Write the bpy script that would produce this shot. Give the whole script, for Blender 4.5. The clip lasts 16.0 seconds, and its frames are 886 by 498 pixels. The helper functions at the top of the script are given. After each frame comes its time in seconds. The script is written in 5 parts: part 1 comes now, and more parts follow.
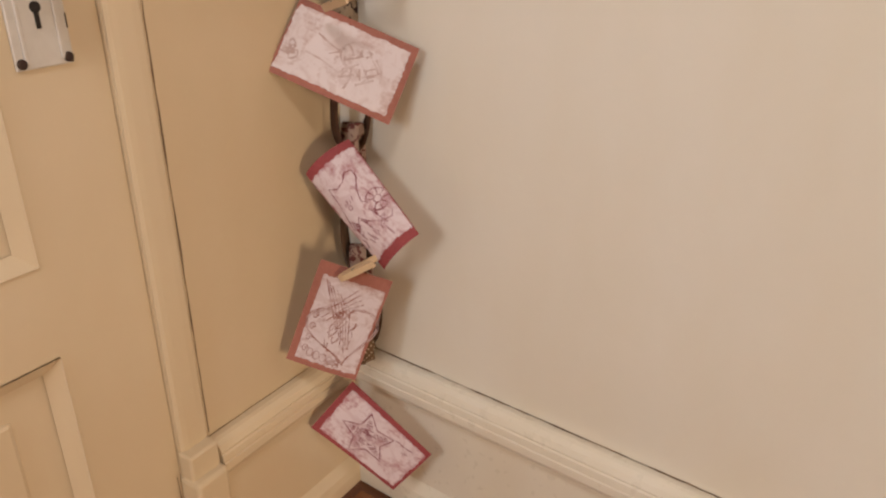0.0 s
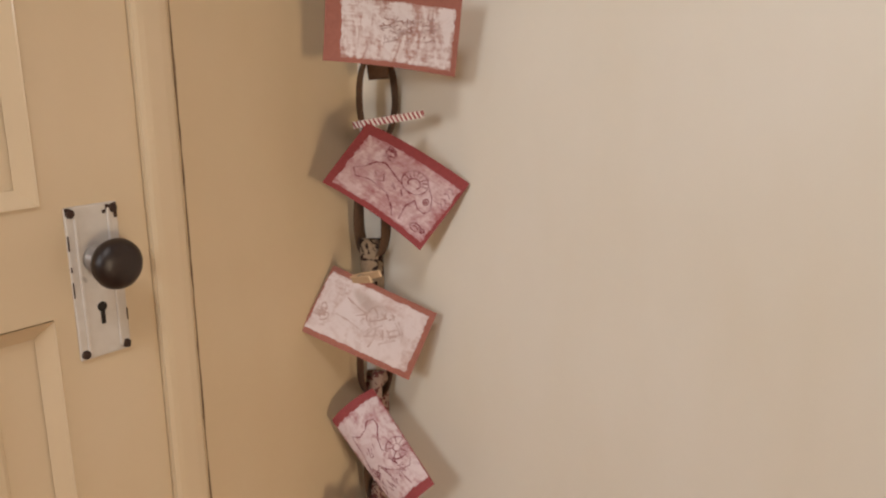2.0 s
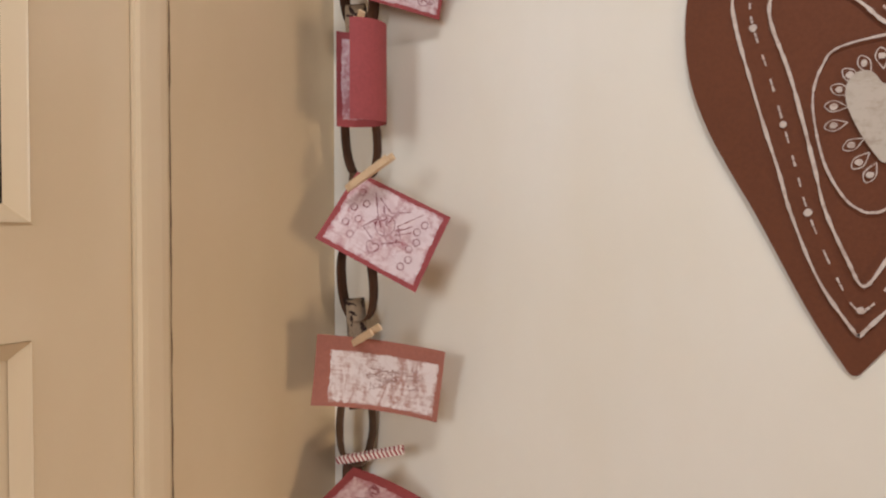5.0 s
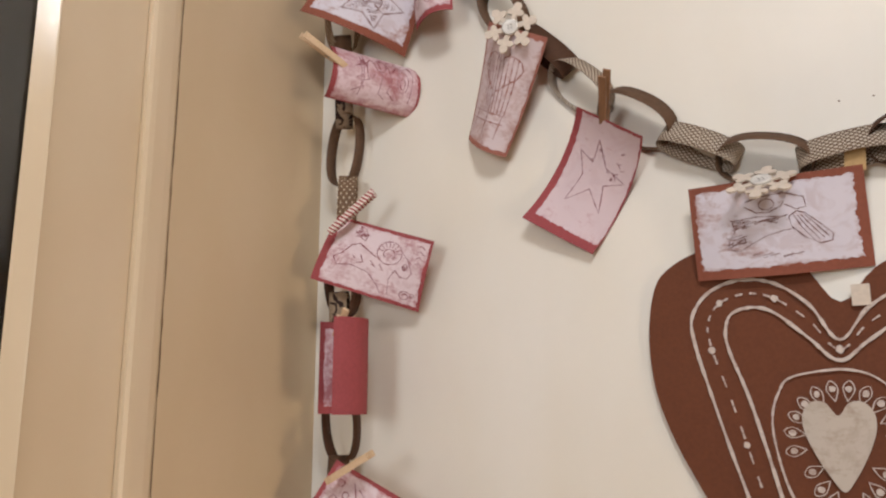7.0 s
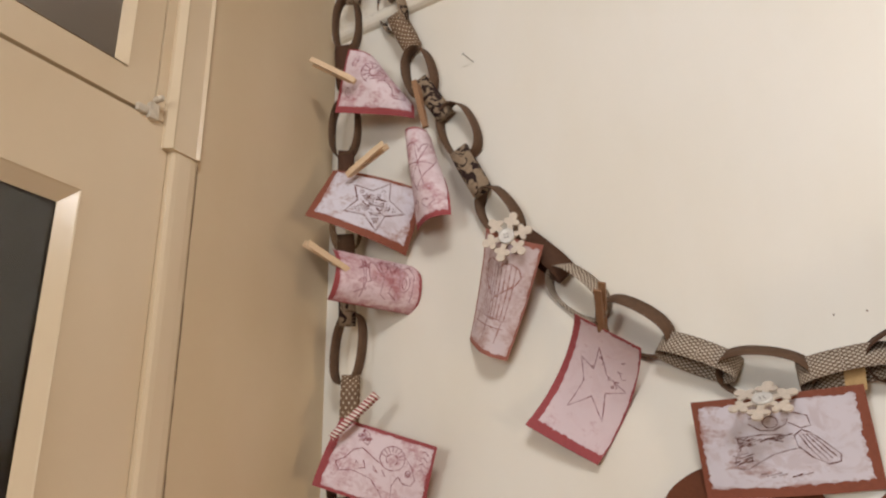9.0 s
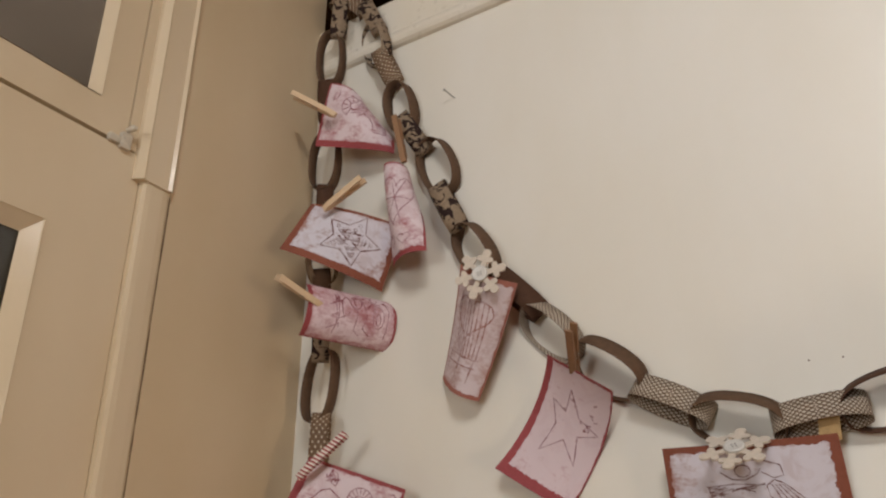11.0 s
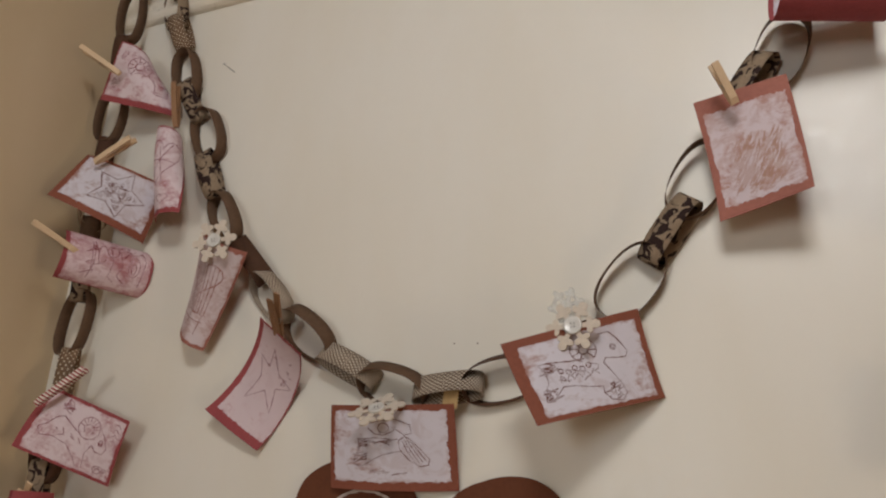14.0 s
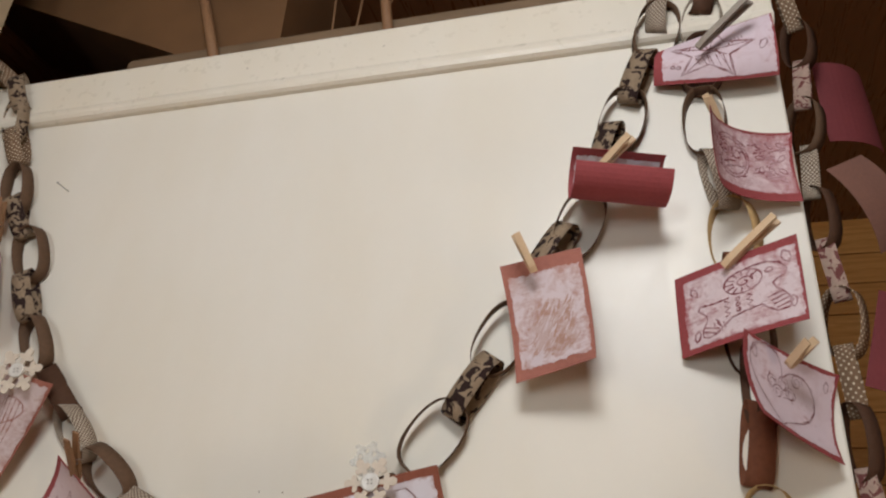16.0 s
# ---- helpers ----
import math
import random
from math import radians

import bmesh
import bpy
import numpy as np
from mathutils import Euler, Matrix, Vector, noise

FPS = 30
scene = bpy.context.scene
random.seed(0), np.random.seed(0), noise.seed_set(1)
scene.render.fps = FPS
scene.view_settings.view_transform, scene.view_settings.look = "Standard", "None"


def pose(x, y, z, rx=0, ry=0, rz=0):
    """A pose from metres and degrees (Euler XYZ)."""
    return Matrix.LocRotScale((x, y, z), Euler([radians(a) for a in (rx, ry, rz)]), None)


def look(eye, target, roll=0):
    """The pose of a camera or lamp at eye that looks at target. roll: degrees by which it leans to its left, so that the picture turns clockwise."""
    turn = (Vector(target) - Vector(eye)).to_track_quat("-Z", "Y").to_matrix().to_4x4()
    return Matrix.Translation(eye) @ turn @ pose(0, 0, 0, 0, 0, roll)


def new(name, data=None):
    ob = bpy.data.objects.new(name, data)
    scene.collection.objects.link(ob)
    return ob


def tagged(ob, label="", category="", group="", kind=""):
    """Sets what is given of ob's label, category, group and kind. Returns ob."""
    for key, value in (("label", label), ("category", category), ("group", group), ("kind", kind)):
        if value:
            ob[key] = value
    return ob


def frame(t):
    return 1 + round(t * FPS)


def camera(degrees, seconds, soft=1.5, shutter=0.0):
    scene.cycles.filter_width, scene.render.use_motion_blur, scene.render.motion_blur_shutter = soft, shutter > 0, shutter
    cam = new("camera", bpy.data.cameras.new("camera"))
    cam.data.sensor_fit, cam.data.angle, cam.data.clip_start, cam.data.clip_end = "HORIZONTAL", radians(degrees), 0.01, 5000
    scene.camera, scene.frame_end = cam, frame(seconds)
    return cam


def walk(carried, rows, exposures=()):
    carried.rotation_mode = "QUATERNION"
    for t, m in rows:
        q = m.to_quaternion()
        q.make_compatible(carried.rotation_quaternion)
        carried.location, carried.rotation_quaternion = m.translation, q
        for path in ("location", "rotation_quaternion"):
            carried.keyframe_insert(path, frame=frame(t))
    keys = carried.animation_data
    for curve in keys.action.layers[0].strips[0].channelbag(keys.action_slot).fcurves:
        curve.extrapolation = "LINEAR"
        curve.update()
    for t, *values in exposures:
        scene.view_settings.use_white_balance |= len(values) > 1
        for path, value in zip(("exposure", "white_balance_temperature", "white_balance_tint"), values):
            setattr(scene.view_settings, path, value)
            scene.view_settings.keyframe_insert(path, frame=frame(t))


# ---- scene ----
cam = camera(59.36, 16.0, soft=2.2)
# seconds, place of the eye, turn in degrees
PATH_ROWS = [
    (0.0, 0.8351, -0.8476, 1.0237, 64.75, -0.19, 36.92),
    (0.5, 0.8537, -0.8519, 1.0599, 67.20, -0.11, 38.09),
    (1.0, 0.8833, -0.8469, 1.1079, 70.32, -0.01, 39.87),
    (1.5, 0.8868, -0.8523, 1.1540, 73.68, 0.05, 40.11),
    (2.0, 0.8978, -0.8536, 1.1857, 76.49, 0.41, 40.33),
    (2.5, 0.9141, -0.8577, 1.2073, 79.52, 0.95, 40.70),
    (3.0, 0.9090, -0.8698, 1.2334, 82.49, 1.27, 40.10),
    (3.2, 0.9123, -0.8653, 1.2600, 83.07, 0.88, 40.42),
    (5.3, 0.8481, -0.9526, 1.4555, 90.49, -0.05, 33.49),
    (5.5, 0.8462, -0.9614, 1.4697, 91.93, -0.08, 33.08),
    (6.0, 0.8374, -0.9925, 1.5159, 95.51, -0.12, 31.76),
    (6.5, 0.8703, -0.9863, 1.5726, 98.45, -0.40, 32.67),
    (7.0, 0.8758, -0.9909, 1.6059, 100.95, 0.01, 32.24),
    (7.5, 0.8914, -0.9932, 1.6281, 103.86, -0.08, 32.66),
    (8.0, 0.8808, -1.0179, 1.6700, 106.42, 0.18, 31.73),
    (8.5, 0.8842, -1.0223, 1.6917, 109.05, 0.20, 31.61),
    (9.0, 0.9088, -1.0126, 1.7109, 110.41, 0.95, 33.37),
    (11.3, 0.9344, -0.9743, 1.7188, 113.40, -0.25, 32.79),
    (11.5, 0.9287, -0.9806, 1.7145, 113.50, -0.47, 31.27),
    (12.0, 0.9637, -0.9811, 1.7189, 112.50, -0.36, 28.82),
    (12.5, 1.0561, -0.9856, 1.7198, 111.23, -0.79, 27.01),
    (13.0, 1.1507, -0.9986, 1.7160, 109.65, -2.07, 26.04),
    (13.5, 1.2084, -0.9995, 1.7156, 108.77, -2.66, 25.61),
    (14.0, 1.2503, -0.9998, 1.7210, 108.95, -3.23, 24.04),
    (14.5, 1.2815, -1.0083, 1.7369, 110.18, -3.55, 21.22),
    (15.0, 1.3118, -1.0116, 1.7574, 112.22, -3.27, 18.51),
    (15.5, 1.3315, -1.0108, 1.7654, 115.23, -3.22, 16.28),
    (16.0, 1.3551, -1.0183, 1.7808, 116.72, -2.74, 14.97),
]
EXPOSURE = [(0.0, -0.15, 6550, 14), (2.0, -0.27, 6400, 12), (3.0, -0.20, 6250, 12), (6.5, -0.24, 6150, 12), (9.0, -0.38, 6350, 11), (11.5, -0.75, 6350, 10), (13.5, -0.88, 6400, 10), (14.5, -1.06, 6350, 10), (16.0, -0.67, 6200, 9)]
walk(cam, [(t, pose(x, y, z, rx, ry, rz)) for t, x, y, z, rx, ry, rz in PATH_ROWS], EXPOSURE)

# ---------------------------------------------------------------- light
world = bpy.data.worlds.new("world")
scene.world = world
world.use_nodes = True
wn = world.node_tree.nodes
sky = wn.new("ShaderNodeTexSky")
sky.sky_type, sky.sun_disc = "NISHITA", False
sky.sun_elevation, sky.sun_rotation = radians(35), radians(200)
world.node_tree.links.new(sky.outputs[0], wn["Background"].inputs["Color"])
wn["Background"].inputs["Strength"].default_value = 0.1


def area_lamp(name, place, target, sx, sy, watts, colour):
    data = bpy.data.lights.new(name, "AREA")
    data.shape, data.size, data.size_y, data.energy, data.color = "RECTANGLE", sx, sy, watts, colour
    ob = new(name, data)
    ob.matrix_world = look(place, target)
    return ob


# cool daylight from the window behind, the room's ceiling lamp, and a warm shaded lamp low at the side
area_lamp("window_light", (0.66, -3.46, 2.02), (0.6, 0.0, 1.9), 0.62, 0.95, 33.0, (0.93, 0.96, 0.97))
area_lamp("ceiling_lamp_light", (1.35, -1.55, 3.02), (1.0, 0.0, 2.1), 0.50, 0.50, 36.0, (1.0, 0.98, 0.96))
shaded = area_lamp("standing_lamp_light", (3.74, -1.50, 0.88), (0.0, -0.50, -0.10), 0.5, 0.65, 23.0, (1.0, 0.78, 0.54))
shaded.data.spread = radians(112)


# ---------------------------------------------------------------- materials
class Nodes:
    """A node material, written shortly."""

    def __init__(self, name, rough=0.6, metal=0.0, spec=0.5):
        self.mat = bpy.data.materials.new(name)
        self.mat.use_nodes = True
        self.n, self.l = self.mat.node_tree.nodes, self.mat.node_tree.links
        self.b = self.n["Principled BSDF"]
        self.b.inputs["Roughness"].default_value = rough
        self.b.inputs["Metallic"].default_value = metal
        self.b.inputs["Specular IOR Level"].default_value = spec
        self.co = self.n.new("ShaderNodeTexCoord")

    def mapped(self, scale=(1, 1, 1), turn=(0, 0, 0), out="Object"):
        m = self.n.new("ShaderNodeMapping")
        m.inputs["Scale"].default_value = scale
        m.inputs["Rotation"].default_value = turn
        self.l.new(self.co.outputs[out], m.inputs["Vector"])
        return m.outputs[0]

    def noise(self, scale, detail=4.0, vec=None, rough=0.55, distort=0.0):
        t = self.n.new("ShaderNodeTexNoise")
        t.inputs["Scale"].default_value, t.inputs["Detail"].default_value = scale, detail
        t.inputs["Roughness"].default_value, t.inputs["Distortion"].default_value = rough, distort
        self.l.new(vec if vec is not None else self.co.outputs["Object"], t.inputs["Vector"])
        return t.outputs["Fac"]

    def voronoi(self, scale, vec=None, feature="F1", random_=1.0):
        t = self.n.new("ShaderNodeTexVoronoi")
        t.feature = feature
        t.inputs["Scale"].default_value, t.inputs["Randomness"].default_value = scale, random_
        self.l.new(vec if vec is not None else self.co.outputs["Object"], t.inputs["Vector"])
        return t.outputs["Distance"]

    def ramp(self, fac, stops):
        r = self.n.new("ShaderNodeValToRGB")
        e = r.color_ramp.elements
        while len(e) < len(stops):
            e.new(0.5)
        for k, (pos, c) in enumerate(stops):
            e[k].position, e[k].color = pos, (*c, 1.0) if len(c) == 3 else c
        self.l.new(fac, r.inputs[0])
        return r.outputs[0]

    def step(self, fac, lo, hi, a=0.0, b=1.0):
        m = self.n.new("ShaderNodeMapRange")
        m.inputs[1].default_value, m.inputs[2].default_value = lo, hi
        m.inputs[3].default_value, m.inputs[4].default_value = a, b
        self.l.new(fac, m.inputs[0])
        return m.outputs[0]

    def mix(self, fac, a, b, kind="MIX"):
        m = self.n.new("ShaderNodeMix")
        m.data_type, m.blend_type = "RGBA", kind
        for sock, v in ((m.inputs[0], fac), (m.inputs[6], a), (m.inputs[7], b)):
            if isinstance(v, (int, float)):
                sock.default_value = v
            elif isinstance(v, tuple):
                sock.default_value = (*v, 1.0) if len(v) == 3 else v
            else:
                self.l.new(v, sock)
        return m.outputs[2]

    def maths(self, kind, a, b=0.0):
        m = self.n.new("ShaderNodeMath")
        m.operation = kind
        for sock, v in ((m.inputs[0], a), (m.inputs[1], b)):
            if isinstance(v, (int, float)):
                sock.default_value = v
            else:
                self.l.new(v, sock)
        return m.outputs[0]

    def own(self):
        return self.n.new("ShaderNodeObjectInfo").outputs["Random"]

    def colour(self, c):
        if isinstance(c, tuple):
            self.b.inputs["Base Color"].default_value = (*c, 1.0)
        else:
            self.l.new(c, self.b.inputs["Base Color"])
        return self

    def rough(self, r):
        self.l.new(r, self.b.inputs["Roughness"])
        return self

    def bump(self, fac, strength=0.2, distance=0.001):
        p = self.n.new("ShaderNodeBump")
        p.inputs["Strength"].default_value, p.inputs["Distance"].default_value = strength, distance
        self.l.new(fac, p.inputs["Height"])
        self.l.new(p.outputs[0], self.b.inputs["Normal"])
        return self


def painted(name, base, rough, grime, bumpy=0.12, streak=(3, 3, 1.2)):
    """Old brushed paint: faint broad clouding, fine brush relief, small knocks."""
    m = Nodes(name, rough)
    cloud = m.noise(1.6, 3, m.mapped(streak))
    fine = m.noise(55, 4)
    c = m.mix(m.step(cloud, 0.35, 0.75), base, tuple(v * g for v, g in zip(base, grime)))
    c = m.mix(m.step(fine, 0.3, 0.8, 0.0, 0.05), c, tuple(v * 0.8 for v in base))
    spots = m.voronoi(9.0)
    c = m.mix(m.step(spots, 0.010, 0.004, 0.0, 0.08), c, (0.22, 0.16, 0.1))
    m.colour(c).rough(m.step(fine, 0.2, 0.8, rough - 0.08, rough + 0.1))
    m.bump(m.noise(34, 6, m.mapped((1.0, 1.0, 0.35))), bumpy, 0.002)
    return m.mat


def varnished(name, a, b, rough, along=(1, 12, 12), scale=5.0):
    m = Nodes(name, rough)
    g = m.noise(scale, 6, m.mapped(along), 0.6, 1.2)
    c = m.ramp(g, [(0.25, a), (0.55, tuple((x + y) / 2 for x, y in zip(a, b))), (0.8, b)])
    c = m.mix(m.step(m.own(), 0, 1, 0.0, 0.45), c, a)
    m.colour(c).rough(m.step(g, 0.2, 0.8, rough, rough + 0.15)).bump(g, 0.12, 0.001)
    return m.mat


def plain(name, base, rough=0.6, metal=0.0, vary=0.2, scale=40.0, bumpy=0.1):
    m = Nodes(name, rough, metal)
    f = m.noise(scale, 4)
    m.colour(m.mix(m.step(f, 0.3, 0.75), base, tuple(v * (1 - vary) for v in base)))
    m.bump(f, bumpy, 0.0006)
    return m.mat


M_WALL = painted("cream_wall_paint", (0.632, 0.499, 0.325), 0.42, (0.93, 0.90, 0.84), 0.04)
M_TRIM = painted("cream_gloss_paint", (0.67, 0.543, 0.372), 0.17, (0.94, 0.91, 0.86), 0.035)
M_WHITE = painted("white_panel_paint", (0.768, 0.730, 0.648), 0.38, (0.95, 0.925, 0.87), 0.07)
M_WHITE_TRIM = painted("white_gloss_paint", (0.77, 0.72, 0.62), 0.3, (0.95, 0.92, 0.86), 0.08)
M_FLOOR = varnished("varnished_floor_board", (0.16, 0.055, 0.02), (0.34, 0.14, 0.05), 0.25)
M_CEIL = varnished("dark_ceiling_board", (0.15, 0.060, 0.024), (0.24, 0.095, 0.036), 0.22, (12, 1, 12))
M_PANEL = varnished("amber_wall_board", (0.50, 0.22, 0.06), (0.80, 0.42, 0.13), 0.14, (1, 12, 12))
M_SHOE = varnished("dark_quarter_round", (0.07, 0.025, 0.012), (0.16, 0.06, 0.025), 0.3)
M_GAP = plain("dark_gap", (0.02, 0.014, 0.01), 0.8)
M_CRACK = plain("brown_grime", (0.27, 0.185, 0.115), 0.8, 0, 0.6, 25)
M_ROOM = painted("far_room_paint", (0.55, 0.45, 0.33), 0.6, (0.9, 0.9, 0.9), 0.05)
# lack of light put into the colour: near-black walls for unlit spaces
M_UNLIT = plain("unlit_room_dark_colour", (0.10, 0.072, 0.05), 0.7, 0, 0.3, 3.0)


def make_plate_metal():
    m = Nodes("painted_lock_plate", 0.35, 0.0)
    f = m.noise(60, 5)
    e = m.noise(14, 3)
    c = m.mix(m.step(e, 0.64, 0.70), (0.62, 0.58, 0.53), (0.035, 0.022, 0.018))
    m.colour(m.mix(m.step(f, 0.4, 0.8, 0.0, 0.5), c, (0.5, 0.45, 0.4))).bump(m.noise(90, 3), 0.25, 0.0006)
    return m.mat


M_PLATE = make_plate_metal()
M_KNOB = plain("dark_brown_knob", (0.026, 0.014, 0.010), 0.42, 0.0, 0.4, 12.0, 0.03)
M_NECK = plain("worn_painted_collar", (0.5, 0.45, 0.4), 0.35, 0.2, 0.5, 50)
M_RUST = plain("dark_screw", (0.05, 0.025, 0.018), 0.5, 0.3, 0.4, 80)
M_STEEL = plain("dull_steel", (0.42, 0.4, 0.37), 0.35, 0.9, 0.3, 60)
M_KNOCK = plain("painted_latch", (0.62, 0.54, 0.42), 0.35, 0.0, 0.3, 90)


def make_glass():
    m = Nodes("window_glass", 0.03)
    m.b.inputs["Transmission Weight"].default_value = 1.0
    m.b.inputs["IOR"].default_value = 1.45
    m.colour((0.85, 0.87, 0.85))
    m.bump(m.noise(3.0, 2), 0.05, 0.002)
    return m.mat


M_GLASS = make_glass()


def make_reflection_glass():
    """Old glass; the room's greyish reflection is put into its mottled colour and lower transmission."""
    m = Nodes("reflection_toned_glass", 0.3)
    m.b.inputs["IOR"].default_value = 1.45
    sheen = m.noise(4.0, 4)
    m.l.new(m.step(sheen, 0.3, 0.7, 0.78, 0.60), m.b.inputs["Transmission Weight"])
    m.colour(m.mix(sheen, (0.34, 0.29, 0.23), (0.46, 0.40, 0.33)))
    return m.mat


M_REFLECTION_GLASS = make_reflection_glass()


def card_stock(name, base):
    m = Nodes(name, 0.75, 0, 0.25)
    f = m.noise(220, 3)
    c = m.mix(m.step(f, 0.35, 0.7), base, tuple(v * 0.86 for v in base))
    c = m.mix(m.step(m.noise(9, 3), 0.45, 0.75, 0.0, 0.35), c, tuple(min(1, v * 1.25) for v in base))
    m.colour(c).bump(f, 0.15, 0.0003)
    return m.mat


def chalky_print(name, white, base, lo, hi, grain=(14, 14, 14), rub=0.35, worn=0.06):
    """White print ink rubbed thin, the card showing through in streaks, blots and specks."""
    m = Nodes(name, 0.7, 0, 0.25)
    shift = m.n.new("ShaderNodeVectorMath")
    shift.operation = "ADD"
    m.l.new(m.co.outputs["Object"], shift.inputs[0])
    m.l.new(m.maths("MULTIPLY", m.own(), 7.0), shift.inputs[1])
    place = shift.outputs[0]
    scaled = m.n.new("ShaderNodeMapping")
    scaled.inputs["Scale"].default_value = grain
    m.l.new(place, scaled.inputs["Vector"])
    big = m.noise(1.6, 4, scaled.outputs[0], 0.65, 0.8)
    fine = m.noise(160, 4, place)
    blots = m.noise(26, 5, place, 0.6, 1.6)
    brush = m.n.new("ShaderNodeMapping")
    brush.inputs["Scale"].default_value = (60, 60, 300)
    brush.inputs["Rotation"].default_value = (0, 0.35, 0)
    m.l.new(place, brush.inputs["Vector"])
    streaks = m.noise(1.0, 3, brush.outputs[0])
    thin = m.maths("ADD", m.maths("MULTIPLY", big, 0.6), m.maths("ADD", m.maths("MULTIPLY", fine, 0.22), m.maths("MULTIPLY", streaks, 0.18)))
    split = m.n.new("ShaderNodeSeparateXYZ")
    m.l.new(m.co.outputs["Generated"], split.inputs[0])
    u, v = split.outputs["X"], split.outputs["Z"]
    rim = m.maths("MINIMUM", m.maths("MINIMUM", u, m.maths("SUBTRACT", 1.0, u)), m.maths("MINIMUM", v, m.maths("SUBTRACT", 1.0, v)))
    thin = m.maths("ADD", thin, m.step(rim, 0.0, 0.06, -worn, 0.0))
    c = m.mix(m.step(thin, lo, hi), base, white)
    c = m.mix(m.step(blots, 0.50, 0.62, 0.0, rub), c, tuple((a + 2 * b) / 3 for a, b in zip(white, base)))
    c = m.mix(m.step(m.noise(30, 3, place), 0.3, 0.8, 0.0, 0.25), c, tuple(v * 0.86 for v in white))
    m.colour(c).bump(fine, 0.25, 0.0003)
    return m.mat


def rubbed_line(name, ink, paper):
    """A scratched line, broken where the white ink has run over it."""
    m = Nodes(name, 0.75, 0, 0.25)
    gap = m.noise(95, 3)
    broad = m.noise(22, 2)
    fac = m.maths("ADD", m.step(gap, 0.44, 0.66, 0.0, 0.75), m.step(broad, 0.45, 0.70, 0.0, 0.45))
    m.colour(m.mix(m.maths("MINIMUM", fac, 0.55), ink, paper))
    return m.mat


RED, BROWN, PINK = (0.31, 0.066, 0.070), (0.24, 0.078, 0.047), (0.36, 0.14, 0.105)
# the first stock is the red card darkened: shade put into its colour
M_CARD = {"shaded_red": card_stock("red_card_shade_in_colour", (0.17, 0.036, 0.040)), "dusty": card_stock("dusty_brown_card", (0.24, 0.12, 0.09)), "red": card_stock("rose_red_card", RED), "brown": card_stock("rust_brown_card", BROWN), "pink": card_stock("dusty_terracotta_card", PINK)}
M_PRINT = {
    "red": chalky_print("white_print_on_red", (0.70, 0.58, 0.60), (0.38, 0.13, 0.145), 0.35, 0.50, rub=0.30, worn=0.10),
    "rosy": chalky_print("thin_pink_print", (0.71, 0.56, 0.585), (0.38, 0.13, 0.14), 0.37, 0.56, rub=0.45, worn=0.10),
    "brown": chalky_print("white_print_on_brown", (0.64, 0.54, 0.55), (0.40, 0.22, 0.18), 0.34, 0.50),
    "streaky": chalky_print("streaky_white_print", (0.74, 0.66, 0.65), (0.40, 0.20, 0.16), 0.40, 0.51, (34, 34, 9), worn=0.10),
    "lilac": chalky_print("smooth_lilac_print", (0.62, 0.50, 0.515), (0.44, 0.21, 0.23), 0.27, 0.42, rub=0.14),
    "faint": chalky_print("whitened_print", (0.70, 0.61, 0.61), (0.44, 0.26, 0.22), 0.31, 0.47, rub=0.4),
    "rub": chalky_print("blotchy_white_print", (0.64, 0.54, 0.56), (0.42, 0.22, 0.17), 0.38, 0.52, (20, 20, 14), 0.6),
    "clear": chalky_print("even_white_print", (0.64, 0.60, 0.65), (0.34, 0.18, 0.145), 0.33, 0.47, rub=0.34, worn=0.12),
    "pale": chalky_print("pale_pink_print", (0.69, 0.57, 0.62), (0.42, 0.20, 0.22), 0.27, 0.44, rub=0.18),
}
M_LINE = {
    "lilac": rubbed_line("thin_grey_plum_line", (0.281, 0.140, 0.150), (0.60, 0.48, 0.50)),
    "faint": rubbed_line("faint_rubbed_line", (0.50, 0.36, 0.33), (0.68, 0.59, 0.59)),
    "pale": rubbed_line("fine_plum_line", (0.225, 0.094, 0.099), (0.66, 0.54, 0.59)),
    "rub": rubbed_line("pale_rust_line", (0.44, 0.26, 0.20), (0.62, 0.51, 0.52)),
    "red": rubbed_line("dark_wine_line", (0.235, 0.064, 0.078), (0.64, 0.48, 0.50)),
    "brown": rubbed_line("umber_line", (0.309, 0.135, 0.108), (0.62, 0.51, 0.51)),
    "rosy": rubbed_line("wine_line", (0.234, 0.056, 0.070), (0.62, 0.44, 0.47)),
    "streaky": rubbed_line("rust_line", (0.309, 0.159, 0.131), (0.70, 0.61, 0.60)),
    "clear": rubbed_line("fine_umber_line", (0.175, 0.080, 0.068), (0.60, 0.55, 0.59)),
}
M_HEART = card_stock("chocolate_brown_paper", (0.135, 0.044, 0.019))
M_CHALK = chalky_print("white_chalk_line", (0.58, 0.50, 0.44), (0.22, 0.10, 0.06), 0.26, 0.5, (40, 40, 40), worn=0.0)
M_CHALK_FILL = chalky_print("filled_chalk", (0.50, 0.44, 0.37), (0.28, 0.19, 0.13), 0.22, 0.5, (24, 24, 24), worn=0.0)
M_PEG = varnished("pale_birch_peg", (0.60, 0.42, 0.25), (0.76, 0.58, 0.38), 0.55, (40, 4, 40), 6)
M_FELT = plain("cream_felt", (0.64, 0.55, 0.45), 0.9, 0, 0.15, 200, 0.4)
M_CLEAR = plain("clear_plastic", (0.86, 0.86, 0.84), 0.25, 0.0, 0.05, 60, 0.02)
M_CLEAR.node_tree.nodes["Principled BSDF"].inputs["Transmission Weight"].default_value = 0.85
M_BUTTON = plain("pearl_button", (0.66, 0.63, 0.58), 0.2, 0, 0.1, 60)


